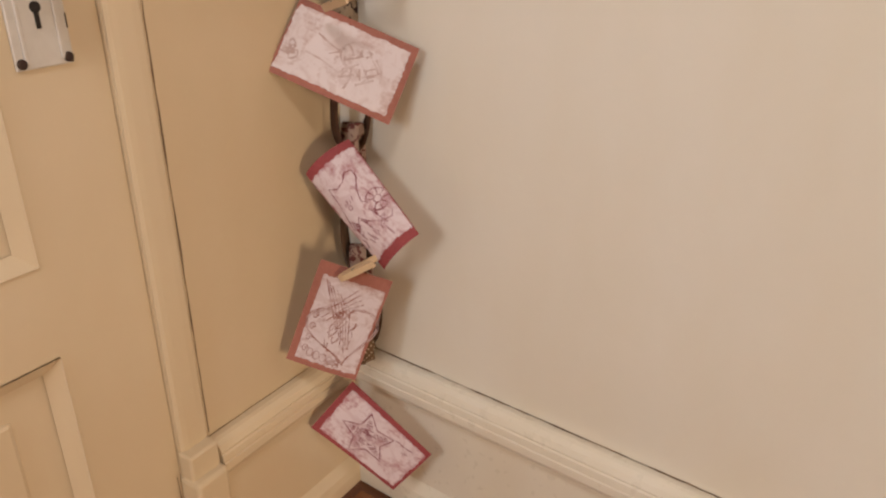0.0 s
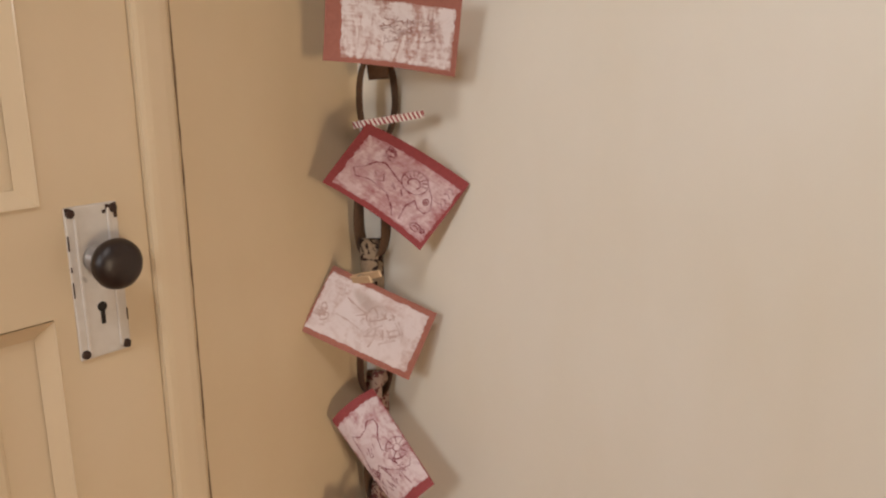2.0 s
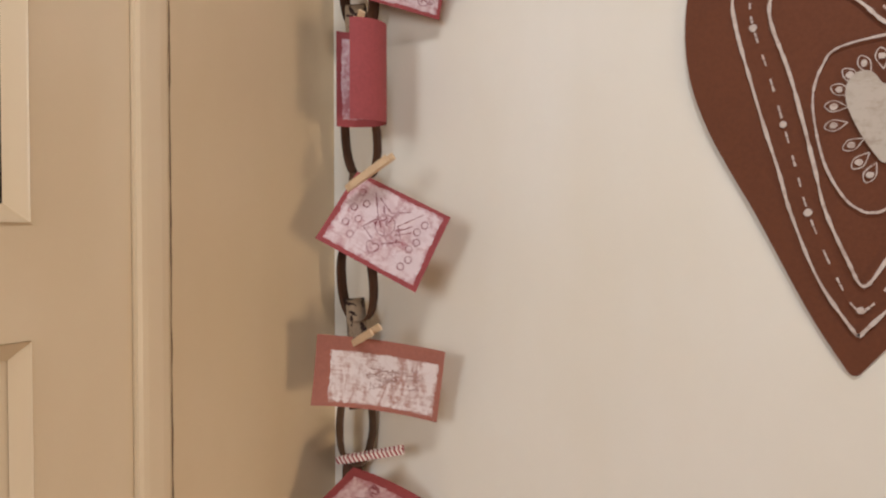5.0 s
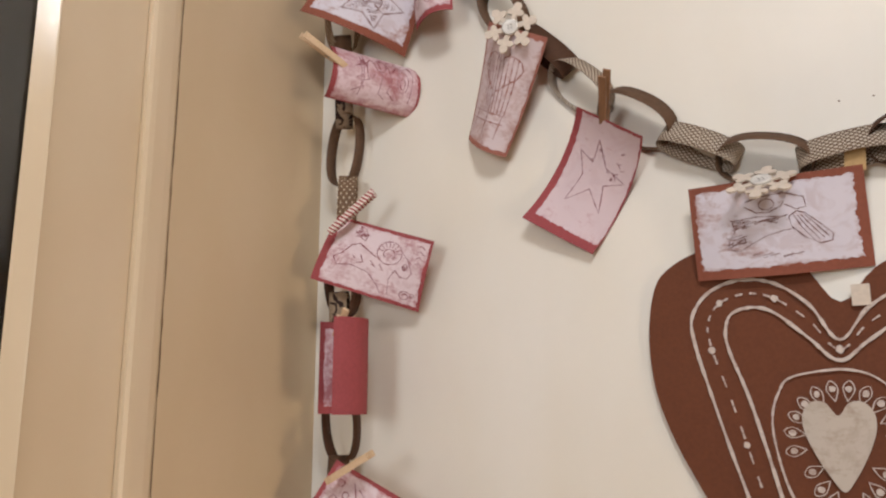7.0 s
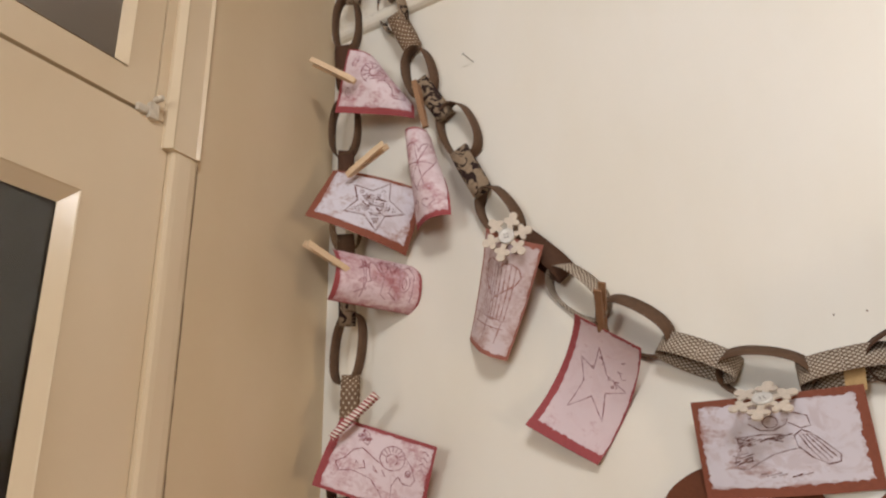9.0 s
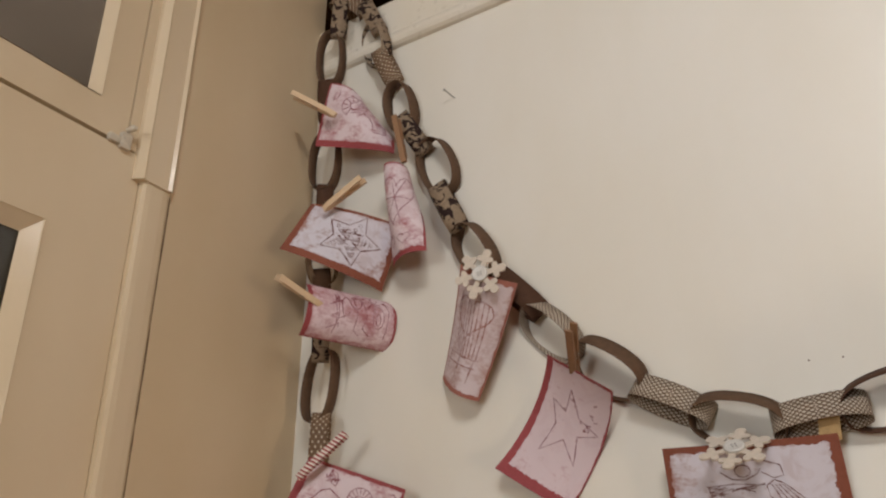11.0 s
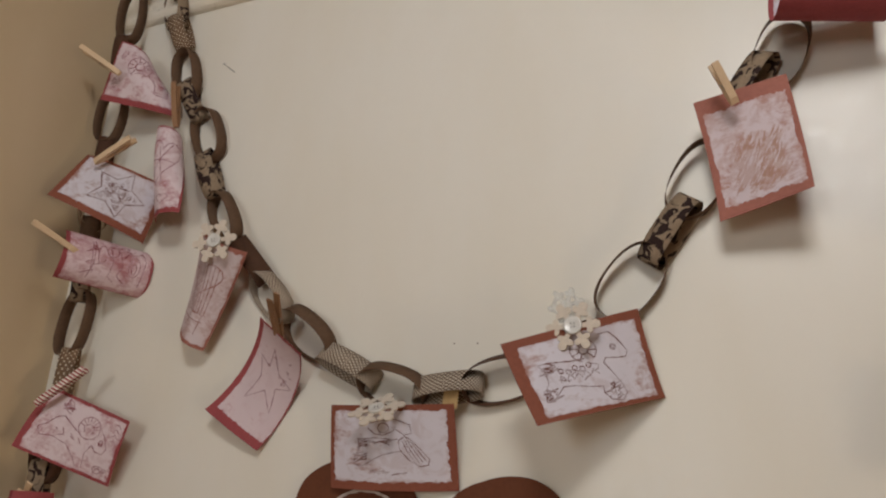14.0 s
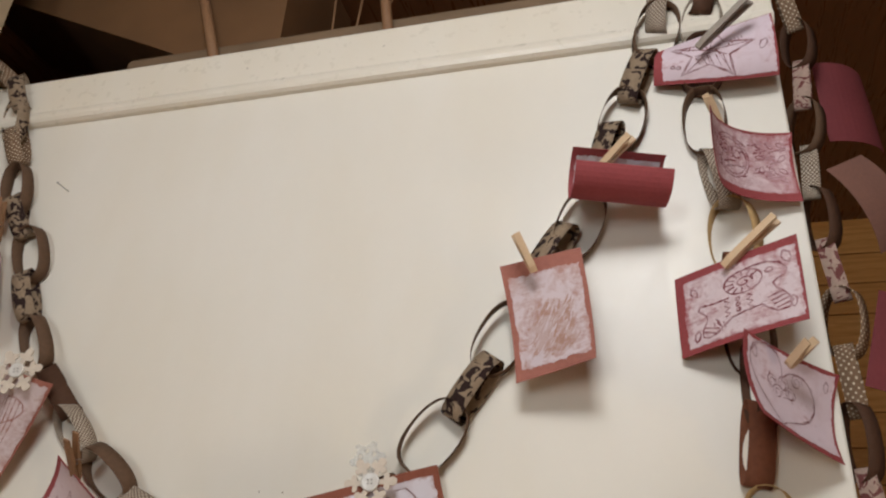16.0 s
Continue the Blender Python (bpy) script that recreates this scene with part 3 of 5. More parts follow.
class Sheet:
    """A card w by h, bent about its upright (bend_u) and level (bend_v) axes; plus bends its edges to the viewer. x right, z up, the viewer at -y."""

    def __init__(self, w, h, bend_u=0.0, bend_v=0.0, wave=0.0, seed=0, curl=None, twist=0.0):
        self.twist = twist  # how far opposite corners stand out
        self.curl = curl  # (way in degrees, where it begins, radius, 1 to the viewer or -1 away)
        self.w, self.h, self.bu, self.bv, self.wave, self.seed = w, h, bend_u, bend_v, wave, seed

    def at(self, u, v, lift=0.0):
        """u, v from -0.5 to 0.5."""
        x, z, o0 = u * self.w, v * self.h, 0.0
        cx = cz = 0.0
        co = 1.0
        if self.curl:
            way, begin, r, sign = self.curl
            ca, sa = math.cos(radians(way)), math.sin(radians(way))
            d = x * ca + z * sa - begin
            if d > 0:
                x, z, o0 = x + (r * math.sin(d / r) - d) * ca, z + (r * math.sin(d / r) - d) * sa, sign * r * (1 - math.cos(d / r))
                cx, cz, co = -sign * math.sin(d / r) * ca, -sign * math.sin(d / r) * sa, math.cos(d / r)
        x, o1 = arc(x, self.w, self.bu)
        z, o2 = arc(z, self.h, self.bv)
        o = o0 + o1 + o2 + self.wave * math.sin(3.0 * u + 2.2 * v + self.seed) + 4 * self.twist * u * v
        a, b = self.bu * u, self.bv * v
        nx, nz = -math.sin(a), -math.sin(b)
        return Vector((x + (nx + cx) * lift, -o - lift * math.cos(a) * math.cos(b) * co, z + (nz + cz) * lift))

    def patch(self, bm, u0, u1, v0, v1, lift, nu=16, nv=12, ragged=0.0, rng=None):
        grid = []
        def torn(n):
            if not rng:
                return [0] * (n + 1)
            a, b, c, out_ = rng.uniform(0, 9), rng.uniform(0, 9), 0.0, []
            for k in range(n + 1):
                c = 0.45 * c + rng.uniform(-1, 1)
                out_.append(ragged * (0.35 * math.sin(a + 5 * k / n) + 0.2 * math.sin(b + 17 * k / n) + 0.8 * c))
            return out_

        top, bot, lef, rig = torn(nu), torn(nu), torn(nv), torn(nv)
        for j in range(nv + 1):
            row = []
            for i in range(nu + 1):
                fu, fv = i / nu, j / nv
                u = u0 + lef[j] + (u1 + rig[j] - u0 - lef[j]) * fu
                v = v0 + bot[i] + (v1 + top[i] - v0 - bot[i]) * fv
                row.append(bm.verts.new(self.at(max(-0.5, min(0.5, u)), max(-0.5, min(0.5, v)), lift)))
            grid.append(row)
        for j in range(nv):
            for i in range(nu):
                bm.faces.new((grid[j][i], grid[j][i + 1], grid[j + 1][i + 1], grid[j + 1][i]))
        return grid

    def solid(self, nu=16, nv=12, thick=0.0007):
        bm = bmesh.new()
        a = self.patch(bm, -0.5, 0.5, -0.5, 0.5, thick / 2, nu, nv)
        b = self.patch(bm, -0.5, 0.5, -0.5, 0.5, -thick / 2, nu, nv)
        ring = [(0, i) for i in range(nu)] + [(j, nu) for j in range(nv)] + [(nv, i) for i in range(nu, 0, -1)] + [(j, 0) for j in range(nv, 0, -1)]
        for k, (j, i) in enumerate(ring):
            j2, i2 = ring[(k + 1) % len(ring)]
            bm.faces.new((a[j][i], b[j][i], b[j2][i2], a[j2][i2]))
        bmesh.ops.recalc_face_normals(bm, faces=bm.faces)
        return bm

    def strokes(self, lines, width, lift, rng):
        """Lines of (u, v) points as thin ribbons lying on the sheet, a little uneven."""
        bm = bmesh.new()
        for line in lines:
            pts = []
            for (u0, v0), (u1, v1) in zip(line, line[1:]):
                n = max(1, int(math.hypot((u1 - u0) * self.w, (v1 - v0) * self.h) / 0.004))
                pts += [(u0 + (u1 - u0) * k / n, v0 + (v1 - v0) * k / n) for k in range(n)]
            pts.append(line[-1])
            if len(pts) < 2:
                continue
            prev = None
            for k, (u, v) in enumerate(pts):
                p, q = pts[max(0, k - 1)], pts[min(len(pts) - 1, k + 1)]
                du, dv = (q[0] - p[0]) * self.w, (q[1] - p[1]) * self.h
                d = math.hypot(du, dv) or 1.0
                h = width * 0.5 * rng.uniform(0.55, 1.35)
                a = bm.verts.new(self.at(u - dv / d * h / self.w, v + du / d * h / self.h, lift))
                b = bm.verts.new(self.at(u + dv / d * h / self.w, v - du / d * h / self.h, lift))
                if prev:
                    bm.faces.new((prev[0], prev[1], b, a))
                prev = (a, b)
        return bm


# drawings, in the card's own square: u to the right, v up
def star(cx, cy, r, inner=0.45, turn=90, aspect=1.0, n=5):
    pts = []
    for k in range(2 * n + 1):
        a, q = radians(turn + 180 / n * k), r if k % 2 == 0 else r * inner
        pts.append((cx + q * math.cos(a) / aspect, cy + q * math.sin(a)))
    return pts


def oval(cx, cy, ru, rv, n=14, a0=0, a1=360):
    return [(cx + ru * math.cos(radians(a0 + (a1 - a0) * k / n)), cy + rv * math.sin(radians(a0 + (a1 - a0) * k / n))) for k in range(n + 1)]


def spiral(cx, cy, ru, rv, turns=1.6, n=22):
    return [(cx + ru * (1 - 0.75 * k / n) * math.cos(2 * math.pi * turns * k / n), cy + rv * (1 - 0.75 * k / n) * math.sin(2 * math.pi * turns * k / n)) for k in range(n + 1)]


def heart_line(cx, cy, s, aspect=1.0, n=26, turn=0.0):
    pts = []
    for k in range(n + 1):
        t = 2 * math.pi * k / n
        x, y = 16 * math.sin(t) ** 3, 13 * math.cos(t) - 5 * math.cos(2 * t) - 2 * math.cos(3 * t) - math.cos(4 * t)
        c, q = math.cos(turn), math.sin(turn)
        pts.append((cx + (x * c - y * q) * s / 32 / aspect, cy + (x * q + y * c) * s / 32))
    return pts


def beast(cx, cy, s, aspect):
    """A chunky toy ram on two striped feet with a ribbed round horn."""
    tr = lambda p: (cx + p[0] * s / aspect * 1.5, cy + p[1] * s)
    body = [(-0.12, 0.06), (-0.28, 0.05), (-0.43, 0.07), (-0.45, 0.01), (-0.37, -0.10), (-0.36, -0.18), (-0.42, -0.32), (-0.42, -0.42), (-0.36, -0.45), (-0.28, -0.43), (-0.20, -0.35), (-0.10, -0.26), (0.05, -0.22), (0.19, -0.20), (0.24, -0.28), (0.33, -0.37), (0.43, -0.36), (0.47, -0.27), (0.42, -0.14), (0.34, -0.02), (0.31, 0.08), (0.35, 0.12), (0.43, 0.15), (0.45, 0.24), (0.39, 0.36), (0.27, 0.44), (0.14, 0.45), (0.06, 0.43)]
    out = [[tr(p) for p in body]]
    out.append([tr(p) for p in oval(0.03, 0.25, 0.19, 0.18, 24)])
    out.append([tr(p) for p in spiral(0.04, 0.24, 0.09, 0.09, 1.2, 18)])
    out += [[tr((0.03 + 0.095 * math.cos(a), 0.25 + 0.09 * math.sin(a))), tr((0.03 + 0.185 * math.cos(a), 0.25 + 0.175 * math.sin(a)))] for a in (0.6, 1.1, 1.6, 2.1, 2.6, 3.1, 3.6, 4.1, 4.6, 5.1)]
    for x in (-0.17, 0.06):
        out.append([tr((x + (0.05 if k % 2 else 0.0), 0.03 - 0.043 * k)) for k in range(7)])
    out += [[tr(p) for p in oval(-0.035, 0.0 - 0.085 * k, 0.022, 0.026, 7)] for k in range(3)]
    for k in range(4):
        out.append([tr((0.245 + 0.025 * k, -0.13 - 0.065 * k)), tr((0.40 + 0.02 * k, -0.08 - 0.065 * k))])
    out += [[tr((-0.40, -0.28)), tr((-0.24, -0.36))], [tr((-0.41, -0.34)), tr((-0.29, -0.41))]]
    out.append([tr(p) for p in oval(0.29, 0.30, 0.035, 0.035, 8)])
    return out


def hatch(cx, cy, ru, rv, n, rng, slope=1.4):
    out = []
    for k in range(n):
        u, v, q = cx + rng.uniform(-1, 1) * ru, cy + rng.uniform(-1, 1) * rv, rng.uniform(0.02, 0.06)
        a = rng.uniform(-0.9, 1.6)
        out.append([(u - q * a, v - q * slope), (u + rng.uniform(-0.02, 0.02), v), (u + q * a, v + q * slope)])
    return out


def leaf(cx, cy, r, turn):
    c, s = math.cos(turn), math.sin(turn)
    return [(cx + (a * c - b * s) * r * 0.7, cy + (a * s + b * c) * r) for a, b in ((0, 1), (0.5, 0.3), (0.4, -0.5), (0, -1), (-0.4, -0.5), (-0.5, 0.3), (0, 1))]


def arm_hatch(cx, cy, ru, rv, turn, rng, arms=(0, 1, 2, 3, 4), n=6):
    """Short strokes across the arms of a star."""
    out = []
    for k in arms:
        a = turn + 2 * math.pi * k / 5
        for q in range(n):
            d, w = 0.34 + 0.56 * q / n + rng.uniform(-0.03, 0.03), 0.20 - 0.15 * q / n
            x, y = d * math.cos(a), d * math.sin(a)
            out.append([(cx + ru * (x - w * math.sin(a)), cy + rv * (y + w * math.cos(a))), (cx + ru * (x + 0.04), cy + rv * y), (cx + ru * (x + w * math.sin(a)), cy + rv * (y - w * math.cos(a)))])
    return out


def fan(cx, cy, ru, rv, spokes=11):
    """A ribbed round horn: an outer and an inner ring with spokes between."""
    out = [oval(cx, cy, ru, rv, 20, -60, 250), oval(cx, cy, ru * 0.35, rv * 0.35, 10)]
    for k in range(spokes):
        a = radians(-50 + 290 * k / (spokes - 1))
        out.append([(cx + 0.38 * ru * math.cos(a), cy + 0.38 * rv * math.sin(a)), (cx + 0.96 * ru * math.cos(a), cy + 0.96 * rv * math.sin(a))])
    return out


def draw(kind, rng):
    L = []
    if kind == "star":
        L = [star(-0.06, -0.02, 0.47, 0.52, 115, 1.5), star(-0.058, -0.02, 0.45, 0.52, 115, 1.5)] + arm_hatch(-0.06, -0.02, 0.27, 0.40, 2.0, rng, n=8) + hatch(-0.06, -0.02, 0.07, 0.12, 26, rng, 0.5) + hatch(0.3, 0.3, 0.1, 0.1, 6, rng, 0.4)
    elif kind == "wide_star":
        L = [star(-0.06, -0.06, 0.50, 0.44, 84, 1.25), star(-0.06, -0.06, 0.46, 0.46, 84, 1.25)] + [[(-0.06 + rng.uniform(-0.05, 0.05), -0.04 + rng.uniform(-0.05, 0.05)), p] for p in star(-0.06, -0.06, 0.42, 0.45, 84, 1.3)[:-1]] + [[(0.10 + 0.03 * k, 0.02 + 0.02 * k), (0.09 + 0.03 * k, 0.13 + 0.01 * k)] for k in range(5)] + [[(-0.26 - 0.03 * k, 0.04 + 0.02 * k), (-0.24 - 0.03 * k, 0.14 + 0.01 * k)] for k in range(4)] + [leaf(-0.36, 0.1, 0.09, 0.4), leaf(0.4, -0.05, 0.09, -0.5), oval(-0.40, -0.26, 0.02, 0.03, 6), oval(-0.35, -0.28, 0.02, 0.03, 6)] + [[(-0.20 + 0.06 * k, -0.12), (-0.16 + 0.06 * k, -0.26 - 0.02 * k)] for k in range(5)]
    elif kind == "big_star":
        tips = ((103, 0.31), (146, 0.27), (242, 0.33), (305, 0.33), (368, 0.29), (463, 0.31))
        ring = []
        for (a, r), (b, _) in zip(tips, tips[1:]):
            ring += [(-0.02 + r / 0.64 * math.cos(radians(a)), 0.02 + r * math.sin(radians(a))), (-0.02 + 0.19 * math.cos(radians((a + b) / 2)), 0.02 + 0.12 * math.sin(radians((a + b) / 2)))]
        L = [ring + ring[:1]] + [oval(-0.02 + u, v, 0.018, 0.010, 6) for u, v in ((-0.05, 0.24), (0.16, 0.10), (0.24, 0.05), (-0.12, 0.14), (0.02, 0.20))] + hatch(0.3, 0.18, 0.1, 0.12, 8, rng, 0.3)
    elif kind == "spotted_star":
        L = [star(0.07, 0.0, 0.50, 0.54, 74, 1.45), star(0.072, 0.004, 0.48, 0.54, 74, 1.45)] + arm_hatch(0.07, 0.0, 0.30, 0.43, 1.3, rng, (2, 3), 7) + arm_hatch(0.07, 0.0, 0.30, 0.43, 1.3, rng, (4,), 5)
        L += [oval(0.07 + 0.30 * d * math.cos(a), 0.43 * d * math.sin(a), 0.02, 0.03, 7) for a, d in ((1.3, 0.7), (1.4, 0.45), (2.5, 0.7), (2.6, 0.45), (0.0, 0.5), (0.3, 0.3))] + hatch(0.07, 0.02, 0.12, 0.15, 42, rng, 0.5)
    elif kind == "scribbled_heart":
        L = [heart_line(0.08, -0.08, 0.72, 0.62, 26, 0.28), heart_line(0.075, -0.08, 0.69, 0.62, 22, 0.30)]
        L += [[(-0.44 + 0.07 * k + rng.uniform(-0.02, 0.02), 0.46 - 0.03 * k), (-0.22 + 0.06 * k, 0.18), (0.0 + 0.05 * k, -0.10 - 0.03 * k)] for k in range(6)]
        L += [[(0.10 + 0.05 * k, 0.44 - 0.05 * k), (-0.16 + 0.07 * k, 0.20), (-0.40 + 0.09 * k, 0.05 - 0.03 * k)] for k in range(5)]
        L += hatch(0.06, -0.08, 0.20, 0.22, 26, rng, 1.2) + [oval(-0.30 + 0.11 * k, -0.40 - 0.01 * k, 0.05, 0.05, 8) for k in range(5)] + hatch(0.10, -0.44, 0.10, 0.03, 20, rng, 0.4) + [spiral(-0.40, 0.02 - 0.13 * k, 0.05, 0.05, 1.3, 12) for k in range(4)]
    elif kind == "donkey":
        L = [[(-0.40, 0.20), (-0.30, 0.20), (-0.14, 0.16), (-0.02, 0.15)], [(-0.40, 0.20), (-0.36, 0.08), (-0.37, -0.05), (-0.42, -0.18), (-0.45, -0.30), (-0.39, -0.31), (-0.34, -0.24), (-0.27, -0.15), (-0.16, -0.17), (-0.06, -0.22), (0.05, -0.25)]]
        L += [[(0.05, -0.25), (0.04, -0.34), (0.08, -0.44), (0.17, -0.48), (0.23, -0.40), (0.22, -0.28), (0.18, -0.12), (0.13, 0.05), (0.16, 0.10), (0.26, 0.07), (0.33, 0.06), (0.36, 0.12), (0.34, 0.20), (0.30, 0.32), (0.25, 0.42), (0.16, 0.42)], oval(0.25, 0.22, 0.024, 0.04, 9), oval(0.25, 0.22, 0.012, 0.02, 6)]
        L += fan(0.0, 0.26, 0.11, 0.15, 8) + hatch(-0.32, 0.12, 0.06, 0.06, 16, rng, 0.5) + hatch(-0.38, -0.22, 0.04, 0.06, 14, rng, 0.5) + hatch(0.14, -0.34, 0.06, 0.10, 18, rng, 0.6) + [oval(-0.24 + 0.06 * k, 0.06 - 0.03 * (k % 2), 0.022, 0.034, 7) for k in range(5)] + [[(-0.28 + 0.07 * k, -0.06), (-0.25 + 0.07 * k, 0.0), (-0.22 + 0.07 * k, -0.08)] for k in range(5)] + hatch(-0.10, -0.02, 0.16, 0.08, 14, rng, 0.5)
    elif kind == "shell_ram":
        L = fan(-0.04, 0.12, 0.17, 0.20, 10) + [[(-0.24, 0.30), (-0.14, 0.34), (-0.04, 0.33)], [(0.10, 0.02), (0.18, -0.04), (0.24, -0.14), (0.26, -0.30)], [(0.30, 0.16), (0.38, 0.06), (0.42, -0.08), (0.42, -0.30)]] + [[(0.27, -0.10 - 0.055 * k), (0.41, -0.08 - 0.055 * k)] for k in range(5)] + [leaf(-0.38, -0.26, 0.11, 0.5), leaf(-0.40, -0.26, 0.06, 0.2), leaf(-0.34, 0.30, 0.11, -0.5)] + hatch(0.05, 0.10, 0.14, 0.14, 12, rng, 0.5)
    elif kind == "small_ram":
        L = [[(-0.30, -0.28), (-0.24, -0.14), (-0.26, 0.02), (-0.32, 0.12), (-0.30, 0.24), (-0.22, 0.24), (-0.12, 0.12), (0.0, 0.06), (0.06, 0.14)], [(-0.30, -0.28), (-0.16, -0.30), (-0.04, -0.34), (0.14, -0.42), (0.18, -0.30), (0.10, -0.16), (0.20, -0.04), (0.28, 0.16), (0.30, 0.32), (0.24, 0.40)]] + fan(0.08, 0.30, 0.11, 0.20, 8) + [[(-0.10 + 0.02 * (k % 2), -0.02 - 0.06 * k), (-0.05, -0.05 - 0.06 * k)] for k in range(4)] + [oval(-0.02, -0.16, 0.02, 0.04, 7), oval(0.24, 0.22, 0.012, 0.025, 6)] + hatch(0.14, -0.34, 0.06, 0.06, 12, rng, 0.5) + hatch(0.26, -0.1, 0.12, 0.3, 22, rng, 0.5)
    elif kind == "curly_ram":
        L = [[(-0.43, -0.10), (-0.35, 0.0), (-0.29, 0.15), (-0.21, 0.21), (-0.09, 0.13), (0.0, 0.07)], [(-0.43, -0.10), (-0.37, -0.21), (-0.23, -0.15), (-0.04, -0.19), (0.08, -0.34), (0.13, -0.45)], [(0.24, 0.26), (0.33, 0.15), (0.39, -0.02), (0.36, -0.12), (0.28, -0.12), (0.22, -0.04), (0.18, -0.2), (0.20, -0.43)]]
        L += [oval(0.12, 0.19, 0.13, 0.18, 22), oval(0.12, 0.17, 0.06, 0.08, 12, -40, 230)] + [[(0.12 + 0.07 * math.cos(a), 0.18 + 0.10 * math.sin(a)), (0.12 + 0.125 * math.cos(a), 0.19 + 0.17 * math.sin(a))] for a in (0.2, 0.6, 1.0, 1.4, 1.8, 2.2, 2.6, 3.0)]
        L += [leaf(-0.22, 0.38, 0.13, 0.6)] + hatch(-0.22, 0.38, 0.05, 0.06, 10, rng, 0.7) + [oval(0.31, 0.04, 0.025, 0.05, 8), oval(0.31, 0.03, 0.01, 0.02, 6)]
        L += [[(0.40, 0.40 - 0.09 * k), (0.43, 0.43 - 0.09 * k), (0.47, 0.38 - 0.09 * k)] for k in range(4)] + [spiral(0.37, -0.38, 0.07, 0.08, 1.6, 16), spiral(0.44, -0.36, 0.03, 0.05, 1.2, 12)]
        L += [[(-0.16, 0.04), (-0.12, -0.06), (-0.18, -0.1)], [(-0.05, 0.0), (0.02, -0.08), (-0.04, -0.05)], [(0.05, -0.02), (0.1, -0.1)], [(-0.24, 0.0), (-0.2, -0.04)]]
    elif kind == "winged":
        L = [[(-0.16, 0.32), (-0.06, 0.36), (0.08, 0.38), (0.20, 0.30), (0.21, 0.18), (0.15, 0.16), (0.08, 0.24)], [(-0.17, 0.26), (-0.10, 0.17), (-0.02, 0.16), (0.06, 0.22), (0.08, 0.28)], oval(-0.03, 0.26, 0.05, 0.07, 9)]
        L += [[(-0.26, 0.10), (-0.10, 0.12), (0.04, 0.10)], [(-0.26, 0.10), (-0.25, -0.04), (-0.29, -0.14), (-0.30, -0.26), (-0.22, -0.28), (-0.14, -0.20), (-0.04, -0.12), (0.06, -0.08), (0.12, -0.07)]]
        L += [[(0.10, 0.08), (0.15, 0.14), (0.20, 0.10), (0.28, -0.04), (0.35, -0.18), (0.34, -0.26), (0.27, -0.28), (0.18, -0.18), (0.11, -0.04), (0.10, 0.08)]] + [[(0.13 + 0.022 * k, 0.09 - 0.004 * k), (0.17 + 0.03 * k, -0.06), (0.24 + 0.028 * k, -0.24 + 0.012 * k)] for k in range(4)]
        L += hatch(-0.20, 0.05, 0.05, 0.05, 14, rng, 0.5) + hatch(-0.04, 0.06, 0.06, 0.03, 10, rng, 0.4) + hatch(-0.25, -0.16, 0.05, 0.08, 14, rng, 0.5) + hatch(0.0, -0.36, 0.16, 0.03, 8, rng, 0.3)
    elif kind == "loops":
        L = [oval(-0.10, 0.1, 0.05, 0.17, 14, 20, 330), [(-0.02, 0.3), (0.04, 0.0), (0.02, -0.25), (0.10, -0.32)], oval(0.02, 0.2, 0.07, 0.12, 12), [(0.10, 0.25), (0.16, 0.0), (0.12, -0.2), (0.22, -0.3)], [(0.16, 0.12), (0.24, 0.3), (0.26, 0.05)], oval(0.30, 0.02, 0.07, 0.18, 14), oval(0.30, -0.02, 0.03, 0.09, 10), [(-0.20, 0.35), (-0.18, -0.1), (-0.22, -0.35)], [(-0.23, 0.3), (-0.20, -0.2)], [(0.38, 0.34), (0.43, 0.16), (0.40, -0.3)]] + hatch(-0.2, 0.0, 0.04, 0.3, 10, rng, 1.2) + hatch(0.2, 0.3, 0.2, 0.08, 14, rng, 0.6)
    elif kind == "ram":
        L = beast(0.02, -0.02, 0.90, 1.55) + [leaf(-0.40, 0.28, 0.08, 0.5), leaf(-0.4, -0.36, 0.08, -0.3), leaf(0.42, 0.36, 0.10, 0.3), leaf(0.43, -0.28, 0.08, 0.0)] + hatch(-0.2, -0.3, 0.1, 0.06, 4, rng)
    elif kind == "folk":
        L = [heart_line(-0.02, -0.3, 0.2, 1.5, 16), oval(0.0, 0.05, 0.10, 0.15, 14)] + [oval(-0.38 + 0.1 * (k % 2), 0.32 - 0.12 * k, 0.035, 0.05, 8) for k in range(6)] + [oval(0.36 - 0.04 * (k % 2), 0.3 - 0.13 * k, 0.035, 0.05, 8) for k in range(6)]
        L += [[(-0.25, 0.4), (-0.1, 0.1), (-0.2, -0.1), (-0.05, -0.2)], [(0.3, 0.42), (0.12, 0.12), (0.22, -0.05), (0.05, -0.2)], [(-0.18, 0.36), (0.0, 0.24), (0.18, 0.38)]] + hatch(0.0, 0.1, 0.2, 0.2, 12, rng)
    elif kind == "tall_heart":
        L = [heart_line(0.0, 0.1, 0.62, 0.9, 22), [(-0.3, 0.1), (0.3, 0.06)], [(-0.1, 0.3), (0.15, -0.2)], [(0.15, 0.3), (-0.1, -0.1)], heart_line(-0.15, -0.36, 0.14, 0.5, 12), heart_line(0.2, -0.38, 0.12, 0.5, 12)]
    elif kind == "boot":
